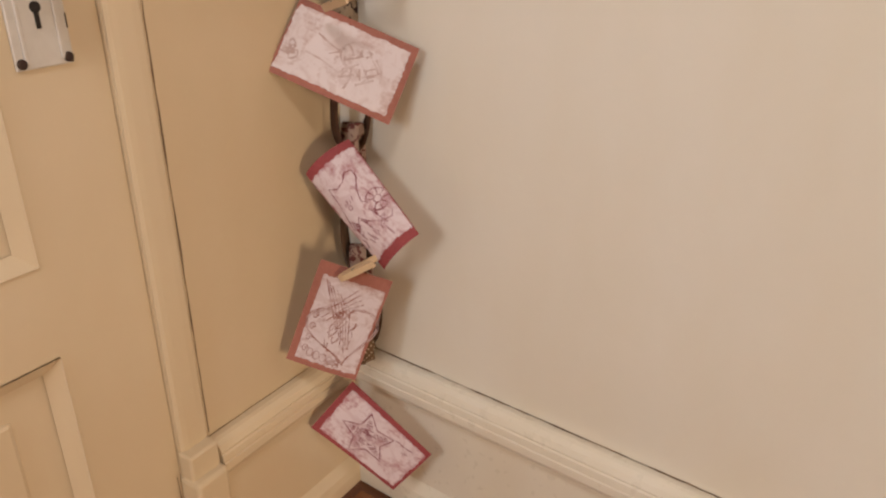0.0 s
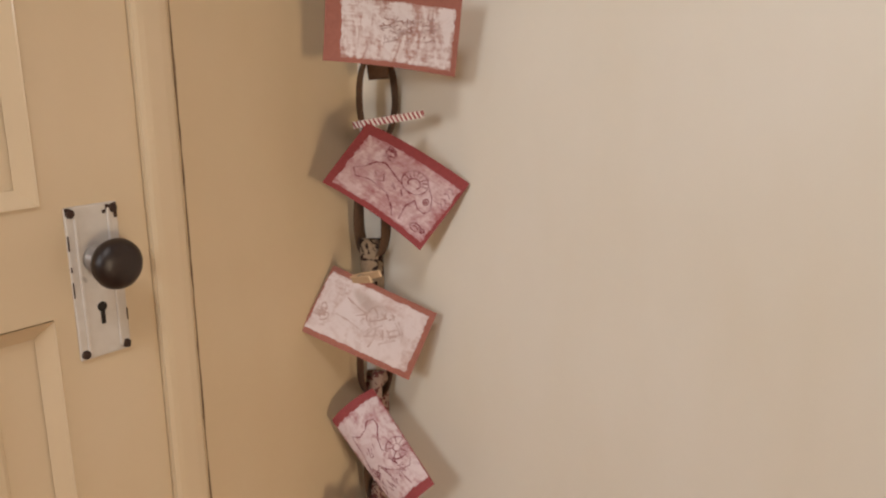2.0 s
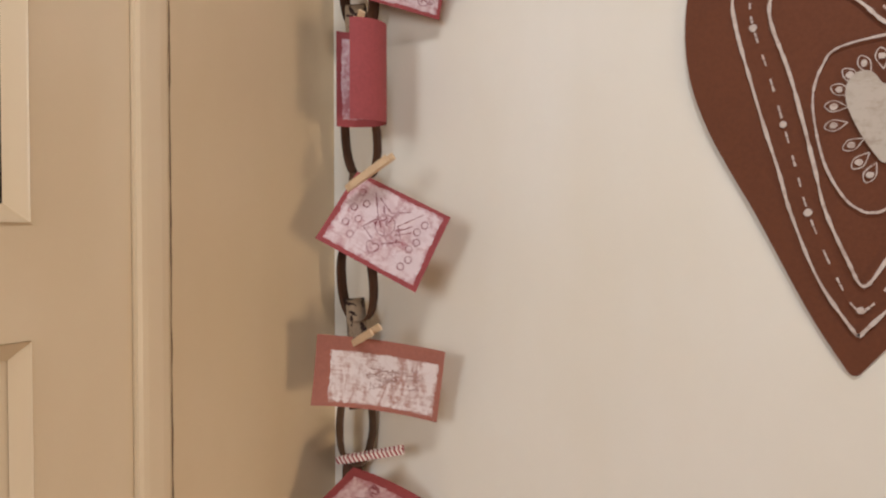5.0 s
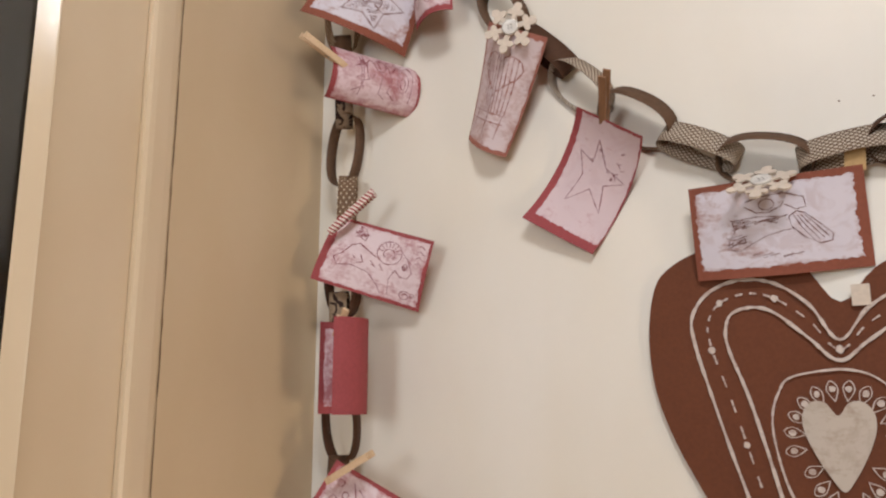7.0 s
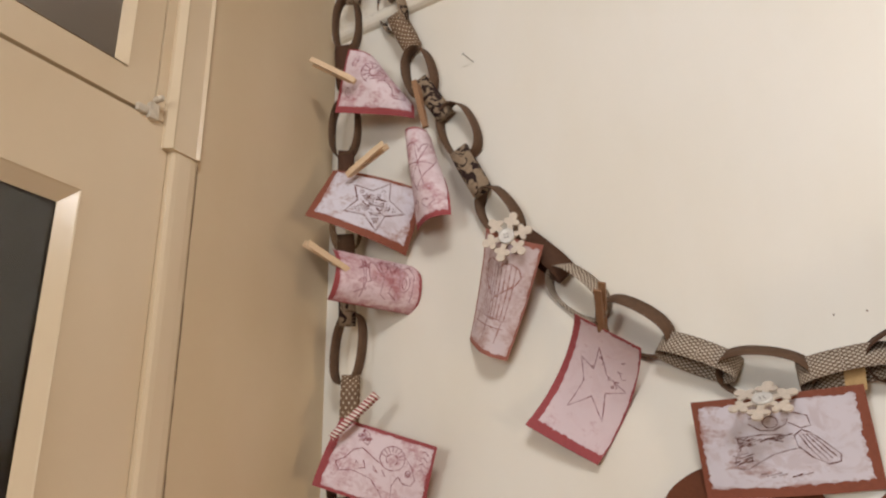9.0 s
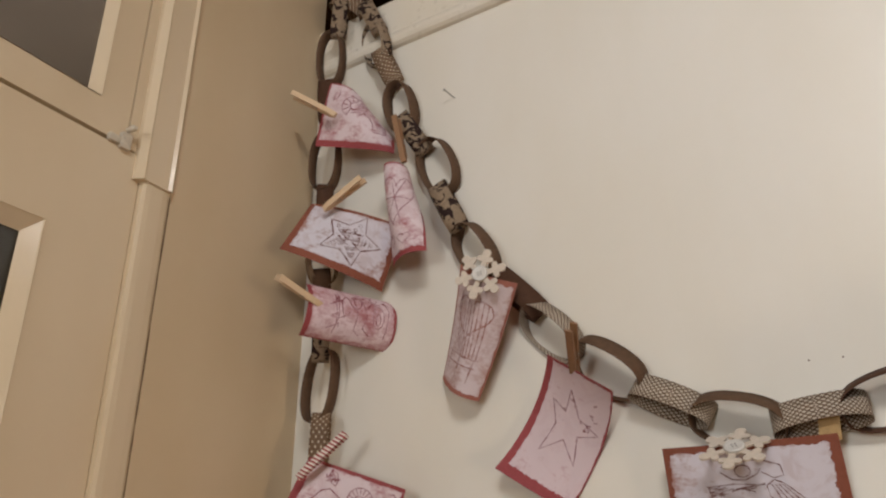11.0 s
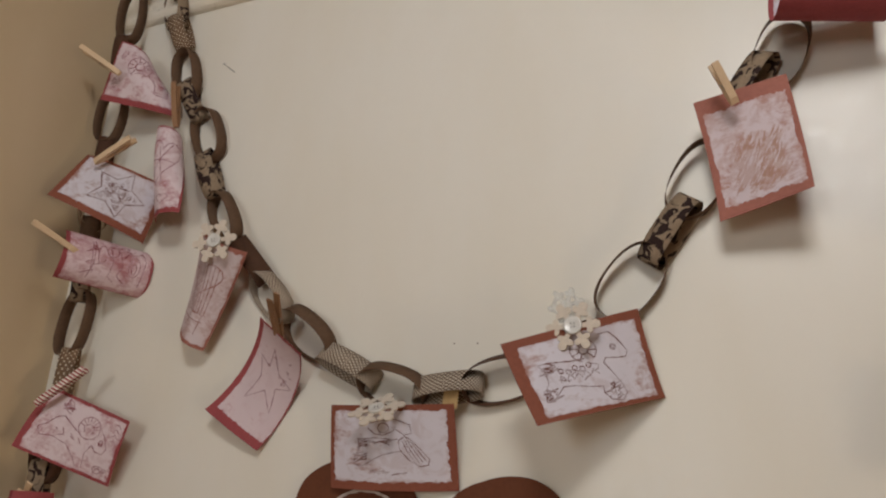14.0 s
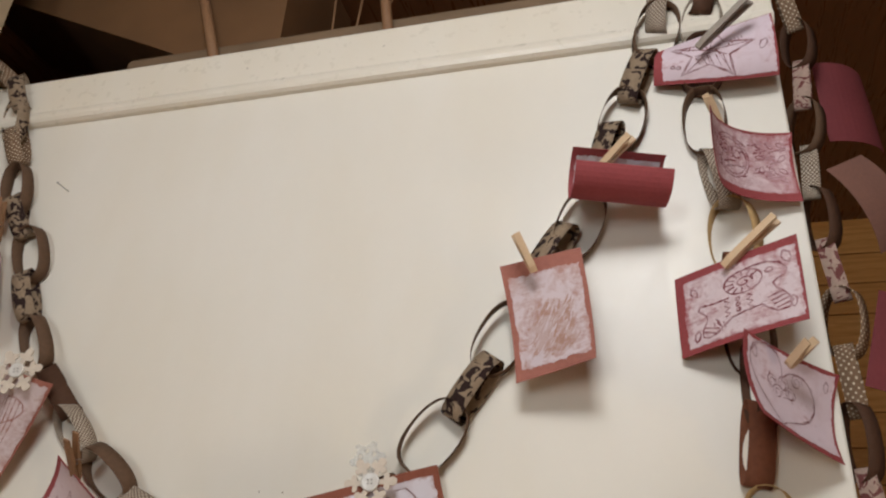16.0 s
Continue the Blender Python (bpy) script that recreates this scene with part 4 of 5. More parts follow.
        L = [heart_line(0.0, 0.16, 0.42, 0.6, 20)] + [[(-0.30 + 0.07 * k, 0.34 - 0.02 * (k % 3)), (-0.24 + 0.065 * k, 0.06), (-0.16 + 0.055 * k, -0.22)] for k in range(9)] + [[(-0.4, -0.22), (0.32, -0.2)], [(-0.4, -0.3), (0.3, -0.28)], [(-0.3, -0.22), (-0.34, -0.44)], [(0.0, -0.22), (-0.02, -0.44)], [(0.26, -0.2), (0.24, -0.42)]]
    elif kind == "worn":
        L = hatch(0.0, 0.02, 0.14, 0.22, 34, rng, 0.8) + hatch(0.3, 0.1, 0.08, 0.2, 12, rng, 0.5)
    elif kind == "faint":
        L = [oval(0.10, 0.12, 0.13, 0.20, 16, 20, 250), [(-0.26, 0.22), (-0.14, 0.14), (-0.02, 0.10)], [(-0.30, -0.10), (-0.16, -0.12), (0.02, -0.20)], [(0.10, -0.05), (0.12, -0.2), (0.10, -0.38)], [(0.16, -0.02), (0.2, -0.18)], [(0.26, 0.2), (0.34, 0.06), (0.36, -0.1)], [(-0.32, 0.36), (-0.30, 0.2)]] + hatch(0.1, 0.0, 0.2, 0.26, 26, rng) + [leaf(-0.42, -0.08, 0.08, 0.3), leaf(-0.38, -0.22, 0.09, -0.4), leaf(-0.45, -0.20, 0.06, 0.8)] + hatch(-0.41, -0.16, 0.03, 0.06, 10, rng, 0.5)
    elif kind == "rubbing":
        L = [[(u, v), (u + 0.04 + 0.5 * q * a, v + q), (u + 0.05 + q * a, v + 2 * q)] for u, v, q, a in ((rng.uniform(-0.34, 0.24), rng.uniform(-0.44, 0.06), rng.uniform(0.03, 0.10), rng.uniform(0.2, 1.6)) for _ in range(120))]
    elif kind == "pale_heart":
        L = [heart_line(-0.12, 0.02, 1.16, 1.40, 28, -0.36), heart_line(-0.115, 0.02, 1.12, 1.38, 24, -0.33)] + [spiral(u, v, 0.07, 0.10, 1.7, 16) for u, v in ((-0.20, 0.10), (-0.06, 0.14), (0.10, 0.24), (-0.14, 0.0), (0.02, 0.04))] + hatch(-0.06, 0.06, 0.18, 0.16, 8, rng, 0.6) + [leaf(-0.42, 0.36, 0.09, 0.4), leaf(0.42, 0.34, 0.07, 0.2)]
    elif kind == "face":
        L = [oval(0.12, 0.0, 0.14, 0.3, 18), oval(0.24, -0.14, 0.05, 0.12, 10), [(-0.3, 0.2), (-0.1, 0.3), (0.0, 0.0), (-0.2, -0.2), (0.05, -0.3)], [(0.1, 0.35), (0.3, 0.2), (0.36, -0.1)]] + hatch(0.0, 0.0, 0.25, 0.25, 20, rng, 0.6)
    elif kind == "heart_face":
        L = [oval(-0.14, 0.02, 0.24, 0.36, 22), oval(-0.13, 0.02, 0.20, 0.30, 20), spiral(-0.20, 0.12, 0.10, 0.14, 1.8, 20), spiral(-0.04, 0.10, 0.09, 0.13, 1.6, 18)] + hatch(-0.14, 0.0, 0.20, 0.28, 44, rng, 0.7) + [leaf(0.22 + 0.10 * (k % 3), 0.32 - 0.22 * (k // 3), 0.07, 0.5 * k) for k in range(9)] + hatch(0.3, 0.0, 0.14, 0.36, 30, rng, 0.6)
    return L


def add_card(name, m, w, h, stock, ink, picture, label, bend_u=0.0, bend_v=0.0, wave=0.002, margin=(0.05, 0.05, 0.08, 0.08), seed=0, line=0.0013, curl=None, ragged=0.009, twist=0.0):
    """margin: bare card at the left, right, bottom and top."""
    rng = random.Random(seed * 7 + 3)
    card = empty(name, m, label, "card", "cards on the paper chain")
    s = Sheet(w, h, bend_u, bend_v, wave, seed, curl, twist)
    nu, nv = (14, 10) if abs(bend_v) < 1.5 else (10, 26)
    if curl:
        nu, nv = 24, 24
    if abs(bend_u) > 1.5:
        nu = 26
    part("sheet", s.solid(nu, nv), M_CARD[stock], card)
    if not picture:
        return card
    bm = bmesh.new()
    l, r, b, t = margin
    s.patch(bm, -0.5 + l, 0.5 - r, -0.5 + b, 0.5 - t, 0.0008, 64, 44, ragged, rng)
    part("print", bm, M_PRINT[ink], card, "rubbed white print", True)
    lines = draw(picture, rng)
    lines = [[(u * (1 - l - r) + (l - r) / 2, v * (1 - b - t) + (b - t) / 2) for u, v in ln] for ln in lines]
    part("drawing", s.strokes(lines, line * 1.35, 0.0013, rng), M_LINE[ink], card)
    return card


def at(x, y, z, roll, yaw, lean=0):
    """A card's pose: roll in its own plane (anticlockwise), yaw of its level axis, lean of its top to the viewer."""
    return pose(x, y, z, 0, 0, yaw) @ pose(0, 0, 0, lean, 0, 0) @ pose(0, 0, 0, 0, -roll, 0)


# chain in the corner, from the floor up
add_card("star_card", at(0.126, -0.094, 0.193, -38.0, 26.8, -9.0), 0.175, 0.108, "red", "red", "star", "rose red card with a rubbed white star print", 0.09, 0.00, seed=1, margin=(0.06, 0.03, 0.06, 0.09), line=0.0011, twist=0.0089)
add_card("heart_card", at(0.096, -0.124, 0.422, -21.1, 40.7, -6.1), 0.112, 0.174, "pink", "brown", "scribbled_heart", "terracotta card with a scribbled heart print", -0.11, 0.24, seed=2, margin=(0.10, 0.04, 0.05, 0.12), line=0.0012, twist=-0.0001)
add_card("figure_card", at(0.124, -0.098, 0.611, -41.0, 15.2, -22.3), 0.181, 0.088, "red", "red", "small_ram", "rose red card with a scratched animal figure", 0.00, -1.54, seed=3, margin=(0.08, 0.08, 0.02, 0.02), line=0.0014, twist=0.0092)
add_card("faint_card", at(0.086, -0.075, 0.804, -22.7, 33.3, -18.7), 0.180, 0.110, "pink", "faint", "faint", "terracotta card with a faint whitened print", -0.13, 0.00, seed=4, margin=(0.02, 0.05, 0.08, 0.08), line=0.0019, twist=0.0081)
add_card("bird_card", at(0.143, -0.069, 1.021, -36.5, 39.1, 18.2), 0.171, 0.121, "red", "rosy", "curly_ram", "rose red card with a thin pink looping print", 0.51, 0.00, seed=5, margin=(0.07, 0.03, 0.08, 0.12), line=0.0016, twist=-0.0120)
add_card("worn_card", at(0.164, -0.090, 1.232, -7.4, 31.0, 10.4), 0.181, 0.106, "pink", "streaky", "worn", "terracotta card with streaky worn white print", 0.50, 0.24, seed=6, margin=(0.12, 0.04, 0.06, 0.20), twist=0.0002)
add_card("folk_card", at(0.179, -0.096, 1.437, -26.4, 20.0, -10.3), 0.162, 0.112, "red", "red", "folk", "rose red card with a folk pattern print", 0.07, 0.00, seed=7, margin=(0.05, 0.05, 0.06, 0.05), twist=0.0107)
add_card("rolled_card", at(0.165, -0.075, 1.653, 0, -35), 0.172, 0.136, "red", "red", "star", "rose red card rolled into a tube, back outward", 4.0, 0.0, 0.0, seed=8)
add_card("mask_card", at(0.163, -0.060, 1.813, -18.4, 15.3, 0.8), 0.176, 0.108, "red", "red", "curly_ram", "rose red card with a curly ram print", 0.04, -0.36, seed=9, margin=(0.07, 0.03, 0.05, 0.05), twist=0.0140)
add_card("curled_card", at(0.174, -0.070, 2.106, -3, 62), 0.152, 0.108, "red", "rosy", "loops", "rose red card curled backward with a dense print", 0.0, -2.3, 0.0, seed=10, margin=(0.05, 0.03, 0.02, 0.02))
add_card("spotted_star_card", at(0.153, -0.085, 2.236, -21.3, 29.7, 3.0), 0.182, 0.105, "brown", "clear", "spotted_star", "rust brown card with a spotted star print", -0.82, 0.00, seed=11, margin=(0.07, 0.05, 0.12, 0.04), line=0.0010, twist=0.0195)
add_card("lamb_card", at(0.164, -0.084, 2.474, -16.0, 5.4, 17.2), 0.150, 0.121, "red", "red", "shell_ram", "rose red card with a small lamb print", -0.48, -0.15, seed=12, margin=(0.04, 0.04, 0.10, 0.03), curl=(46.0, -0.018, 0.034, -1), twist=0.0110)
# along the swag
add_card("tall_heart_card", at(0.246, -0.079, 2.273, -6.2, -46.7, 12.2), 0.109, 0.177, "red", "red", "tall_heart", "narrow looking curled red card with heart print", -0.51, 0.00, 0.0, seed=13, margin=(0.06, 0.04, 0.05, 0.02), curl=(20.0, -0.0190, 0.0265, -1), twist=0.0078)
add_card("boot_card", at(0.375, -0.058, 2.045, -32.2, -26.5, 3.5), 0.107, 0.176, "pink", "brown", "boot", "terracotta card curled lengthwise with a striped print", -0.60, 0.14, 0.0, seed=14, margin=(0.06, 0.04, 0.04, 0.04), curl=(2.2, -0.0009, 0.0356, -1), twist=-0.0077)
add_card("big_star_card", at(0.498, -0.009, 1.901, -33.9, -5.0, 8.8), 0.112, 0.182, "red", "lilac", "big_star", "rose red card with a large outlined star", -0.08, 1.35, seed=15, margin=(0.10, 0.02, 0.08, 0.02), twist=0.0089)
add_card("horse_card", at(0.731, -0.032, 1.805, 0.5, 0.8, 13.1), 0.195, 0.115, "brown", "clear", "winged", "rust brown card with a whitened winged figure print", -0.46, 0.00, seed=16, margin=(0.04, 0.06, 0.10, 0.07), ragged=0.012, line=0.0010, twist=0.0027)
add_card("goat_card", at(1.017, -0.070, 1.902, 18.1, 35.0, -11.4), 0.185, 0.113, "brown", "clear", "donkey", "rust brown card with a white goat print", -0.15, 0.22, seed=17, margin=(0.09, 0.05, 0.05, 0.10), line=0.0011, twist=0.0103)
add_card("rubbing_card", at(1.225, -0.052, 2.176, 8.0, -13.4, -3.4), 0.115, 0.173, "pink", "rub", "rubbing", "terracotta card with a rubbed brown blot", 0.00, 0.48, seed=18, margin=(0.07, 0.05, 0.09, 0.12), line=0.0016, ragged=0.014, twist=-0.0090)
add_card("tube_card", at(1.319, -0.056, 2.339, -5, 18, -40), 0.130, 0.176, "red", "clear", "star", "rose red card rolled up, plain back showing", 0.0, 4.4, 0.0, seed=19)
# chain by the partition's edge
add_card("wide_star_card", at(1.477, -0.073, 2.574, 2.7, 5.3, 47.1), 0.177, 0.103, "red", "pale", "wide_star", "rose red card with a wide star on white", -0.48, -0.32, seed=20, margin=(0.07, 0.02, 0.06, 0.02), curl=(104.7, -0.0690, 0.0800, -1), line=0.0015, twist=-0.0120)
add_card("fish_card", at(1.485, -0.055, 2.382, 6.1, 44.2, 5.0), 0.174, 0.105, "red", "rosy", "heart_face", "rose red card curled at one side, dense print", 1.41, 0.35, seed=21, margin=(0.06, 0.02, 0.12, 0.03), twist=0.0014)
add_card("ram_card", at(1.459, -0.062, 2.182, 2.2, -37.0, -4.1), 0.175, 0.116, "red", "red", "ram", "rose red card with a horned ram print", -0.16, 0.00, seed=22, margin=(0.08, 0.02, 0.06, 0.10), line=0.0019, twist=-0.0018)
add_card("pale_heart_card", at(1.502, -0.065, 2.050, -9.9, 49.0, -5.5), 0.160, 0.114, "red", "pale", "pale_heart", "rose red card bowed forward with a pale heart print", 0.20, 0.75, seed=23, margin=(0.05, 0.03, 0.07, 0.04), twist=0.005, line=0.0009)
add_card("lower_card", at(1.455, -0.048, 1.822, -2, -5), 0.172, 0.112, "red", "red", "face", "rose red card with a faint oval print", 0.1, 0.3, seed=24, margin=(0.08, 0.03, 0.04, 0.13))
# round the partition's end
add_card("brown_back_card", at(1.700, 0.115, 2.404, -58, 38), 0.150, 0.100, "dusty", "brown", None, "rust brown card turned back outward", -0.9, 0.0, seed=25)
# both red cards carry their shade in the darker stock
add_card("dark_red_card", at(1.703, 0.130, 2.588, 4, 40), 0.130, 0.150, "shaded_red", "rosy", None, "plain red card with shade put into its colour", -1.2, 0.0, seed=26)
add_card("low_red_card", at(1.690, 0.080, 2.148, -20, 30), 0.120, 0.150, "shaded_red", "rosy", None, "plain red card past the partition end", -0.9, 0.0, seed=27)


# ---------------------------------------------------------------- clothespins and felt flakes
def clothespin(name, tip, angle, yaw, seen, label, wood=None, length=0.074):
    """tip: where it grips; angle of its body in the card's plane; seen: how long it looks from the front (it leans out for the rest)."""
    out = math.degrees(math.acos(max(0.3, min(1.0, seen / length))))
    m = pose(*tip, 0, 0, yaw) @ pose(0, 0, 0, 0, -angle, 0) @ pose(0, 0, 0, 0, 0, -min(out, 55))
    peg = empty(name, m, label, "clothespin", "clothespins")
    wood = wood or M_PEG
    for side in (-1, 1):
        bm = bmesh.new()
        prof = [(-0.012, 0.0006), (0.012, 0.0006), (0.020, 0.0022), (0.030, 0.0018), (0.074, 0.0068), (0.074, 0.0098), (0.040, 0.0086), (0.0, 0.0066), (-0.012, 0.0030)]
        rows_ = [[bm.verts.new((x * length / 0.074, side * z, yy)) for x, z in prof] for yy in (-0.0048, 0.0048)]
        n = len(prof)
        for k in range(n):
            bm.faces.new((rows_[0][k], rows_[0][(k + 1) % n], rows_[1][(k + 1) % n], rows_[1][k]))
        bm.faces.new(rows_[0])
        bm.faces.new(rows_[1][::-1])
        bmesh.ops.recalc_face_normals(bm, faces=bm.faces)
        part("prong", bm, wood, peg)
    bm = bmesh.new()
    turns, per = 4, 10
    prev = None
    for k in range(turns * per + 1):
        a = 2 * math.pi * k / per
        cy = -0.006 + 0.012 * k / (turns * per)
        ring = [bm.verts.new((0.026 * length / 0.074 + (0.0040 + 0.0006 * math.cos(b)) * math.cos(a), (0.0062 + 0.0006 * math.cos(b)) * math.sin(a), cy + 0.0006 * math.sin(b))) for b in (0, 2.1, 4.2)]
        if prev:
            for q in range(3):
                bm.faces.new((prev[q], prev[(q + 1) % 3], ring[(q + 1) % 3], ring[q]))
        prev = ring
    part("spring", bm, M_STEEL, peg, "small steel spring")
    return peg


M_PEG_DARK = varnished("aged_brown_peg", (0.22, 0.11, 0.05), (0.36, 0.20, 0.10), 0.55, (40, 4, 40), 6)
M_PEG_GREY = varnished("grey_weathered_peg", (0.24, 0.20, 0.16), (0.36, 0.31, 0.26), 0.6, (40, 4, 40), 6)


def make_striped():
    m = Nodes("red_white_zigzag_paper", 0.7)
    w = m.n.new("ShaderNodeTexWave")
    w.wave_type, w.bands_direction = "BANDS", "X"
    w.inputs["Scale"].default_value, w.inputs["Distortion"].default_value = 62.0, 1.5
    m.l.new(m.mapped((1, 1, 0.6), (0, 0.6, 0)), w.inputs["Vector"])
    m.colour(m.mix(m.step(w.outputs["Fac"], 0.42, 0.58), (0.30, 0.05, 0.05), (0.72, 0.66, 0.58)))
    return m.mat


M_ZIG = make_striped()
PIN = "pale wooden spring clothespin gripping a card"
clothespin("clothespin", (0.113, -0.123, 0.502), 35, 36, 0.058, PIN, None, 0.060)
clothespin("clothespin", (0.084, -0.097, 0.877), 27, 36, 0.044, PIN)
clothespin("clothespin", (0.103, -0.091, 1.103), 9, 36, 0.087, "clothespin covered in red and white zigzag paper", M_ZIG, 0.086)
clothespin("clothespin", (0.124, -0.107, 1.273), 34, 34, 0.052, PIN)
clothespin("clothespin", (0.149, -0.126, 1.499), 31, 30, 0.066, PIN)
clothespin("clothespin", (0.132, -0.103, 1.701), 61, 30, 0.030, PIN, None, 0.05)
clothespin("clothespin", (0.117, -0.096, 1.865), 42, 26, 0.080, "clothespin covered in red and white zigzag paper", M_ZIG, 0.080)
clothespin("clothespin", (0.143, -0.124, 2.115), 153, 30, 0.056, PIN)
clothespin("clothespin", (0.140, -0.105, 2.292), 28, 25, 0.070, PIN)
clothespin("clothespin", (0.127, -0.106, 2.478), 148, 25, 0.085, PIN, None, 0.082)
clothespin("clothespin", (0.253, -0.055, 2.375), 101, 12, 0.085, "aged brown clothespin gripping a curled card", M_PEG_DARK, 0.080)
clothespin("clothespin", (0.532, -0.042, 1.971), 70, 8, 0.044, "aged brown clothespin on the swag", M_PEG_DARK)
clothespin("clothespin", (1.306, -0.078, 2.386), 33, 0, 0.050, PIN, None, 0.056)
clothespin("clothespin", (1.205, -0.078, 2.236), 118, 8, 0.046, PIN, None, 0.050)
clothespin("clothespin", (1.459, -0.066, 2.232), 35, -22, 0.076, PIN, None, 0.076)
clothespin("clothespin", (1.462, -0.072, 2.588), 35, -8, 0.085, "grey weathered clothespin gripping a star card", M_PEG_GREY, 0.086)
clothespin("clothespin", (1.466, -0.072, 2.444), 112, -8, 0.026, PIN, None, 0.040)
clothespin("clothespin", (1.508, -0.088, 2.086), 32, -12, 0.030, PIN, None, 0.038)
clothespin("clothespin", (1.460, -0.062, 1.880), 28, -5, 0.075, PIN)


def felt_flake(m, r, label, button=True):
    """A six-armed felt snowflake on a pin, with a pearl button."""
    ob = empty("felt_snowflake", m, label, "snowflake", "felt snowflakes")
    bm = bmesh.new()
    n = 6
    rim = []
    for k in range(n):
        a = 2 * math.pi * k / n
        half = [(0.30, 0.10), (0.50, 0.09), (0.50, 0.22), (0.56, 0.31), (0.65, 0.32), (0.72, 0.25), (0.72, 0.13), (0.80, 0.16), (0.92, 0.15), (0.99, 0.08)]
        for p, q in [(p, -q) for p, q in half] + [(1.0, 0.0)] + half[::-1]:
            rim.append((r * (p * math.cos(a) - q * math.sin(a)), r * (p * math.sin(a) + q * math.cos(a))))
    for y in (-0.0012, 0.0012):
        bm.faces.new([bm.verts.new((x, y, z)) for x, z in rim])
    f0, f1 = list(bm.faces)
    v0, v1 = list(f0.verts), list(f1.verts)
    for k in range(len(v0)):
        bm.faces.new((v0[k], v0[(k + 1) % len(v0)], v1[(k + 1) % len(v0)], v1[k]))
    bmesh.ops.recalc_face_normals(bm, faces=bm.faces)
    part("flake", bm, M_FELT if button else M_CLEAR, ob)
    if button:
        b = lathe([(0.0116, 0.0), (0.0120, -0.002), (0.0108, -0.0037), (0.0084, -0.0026), (0.002, -0.0024)], 22)
        bmesh.ops.translate(b, vec=(0, -0.0013, 0), verts=b.verts)
        button = part("button", b, M_BUTTON, ob, "pearl white sewing button", True)
        for dx, dz in ((0.0022, 0.0022), (-0.0022, 0.0022), (0.0022, -0.0022), (-0.0022, -0.0022)):
            hole = lathe([(0.0009, 0.0), (0.0009, -0.0003)], 8)
            bmesh.ops.translate(hole, vec=(dx, -0.0039, dz), verts=hole.verts)
            part("thread_hole", hole, M_RUST, button)
    return ob


felt_flake(at(0.418, -0.088, 2.116, 10, 12), 0.038, "cream felt snowflake with a button on a card")
felt_flake(at(0.724, -0.060, 1.853, 22, 3, -50), 0.040, "cream felt snowflake pinned on the horse card")
felt_flake(at(1.002, -0.080, 1.952, 5, 5, -6), 0.034, "cream felt snowflake with a pearl button")

felt_flake(at(0.988, -0.060, 1.985, 12, 5), 0.024, "clear plastic snowflake half hidden behind a felt one", False)


# ---------------------------------------------------------------- paper chains
def link_mesh(name, length, depth, width, material, seed):
    """One closed loop of a paper strip: long way z, opening seen along y."""
    rng = random.Random(seed)
    bm = bmesh.new()
    n, rows_ = 28, []
    for thick in (0.0, -0.0006):
        for yy in (-width / 2, width / 2):
            ring = []
            for k in range(n):
                a = 2 * math.pi * k / n
                c, s = math.cos(a), math.sin(a)
                x = (depth / 2 + thick) * math.copysign(abs(c) ** 0.75, c)
                z = (length / 2 + thick) * math.copysign(abs(s) ** 0.9, s)
                ring.append(bm.verts.new((x + yy * 0.05 * math.sin(2 * a + seed), yy, z)))
            rows_.append(ring)
    a, b, c, d = rows_
    strip = bm.loops.layers.uv.new("strip")
    round_ = 1.7 * (length + depth)
    where = {v: (k, side) for ring, side in ((a, 0), (b, 1), (c, 0), (d, 1)) for k, v in enumerate(ring)}
    for k in range(n):
        q = (k + 1) % n
        for quad in ((a[k], a[q], b[q], b[k]), (c[k], d[k], d[q], c[q]), (a[k], c[k], c[q], a[q]), (b[k], b[q], d[q], d[k])):
            for loop in bm.faces.new(quad).loops:
                at_k, side = where[loop.vert]
                loop[strip].uv = (round_ * (n if at_k == 0 and k == n - 1 else at_k) / n, width * side)
    bmesh.ops.recalc_face_normals(bm, faces=bm.faces)
    me = bpy.data.meshes.new(name)
    bm.to_mesh(me)
    bm.free()
    me.materials.append(material)
    for p in me.polygons:
        p.use_smooth = len(p.vertices) == 4 and p.area > 2e-5
    return me


def along(points, step):
    """Places every step metres on a smooth line through points, with the way there."""
    dense = []
    P = [Vector(p) for p in points]
    for i in range(len(P) - 1):
        p0, p1, p2, p3 = P[max(0, i - 1)], P[i], P[i + 1], P[min(len(P) - 1, i + 2)]
        for k in range(20):
            t = k / 20
            dense.append(0.5 * ((2 * p1) + (p2 - p0) * t + (2 * p0 - 5 * p1 + 4 * p2 - p3) * t * t + (3 * p1 - p0 - 3 * p2 + p3) * t ** 3))
    dense.append(P[-1])
    out, want, run = [], step / 2, 0.0
    for a, b in zip(dense, dense[1:]):
        d = (b - a).length
        while run + d >= want:
            out.append((a + (b - a) * ((want - run) / d), (b - a).normalized()))
            want += step
        run += d
    return out


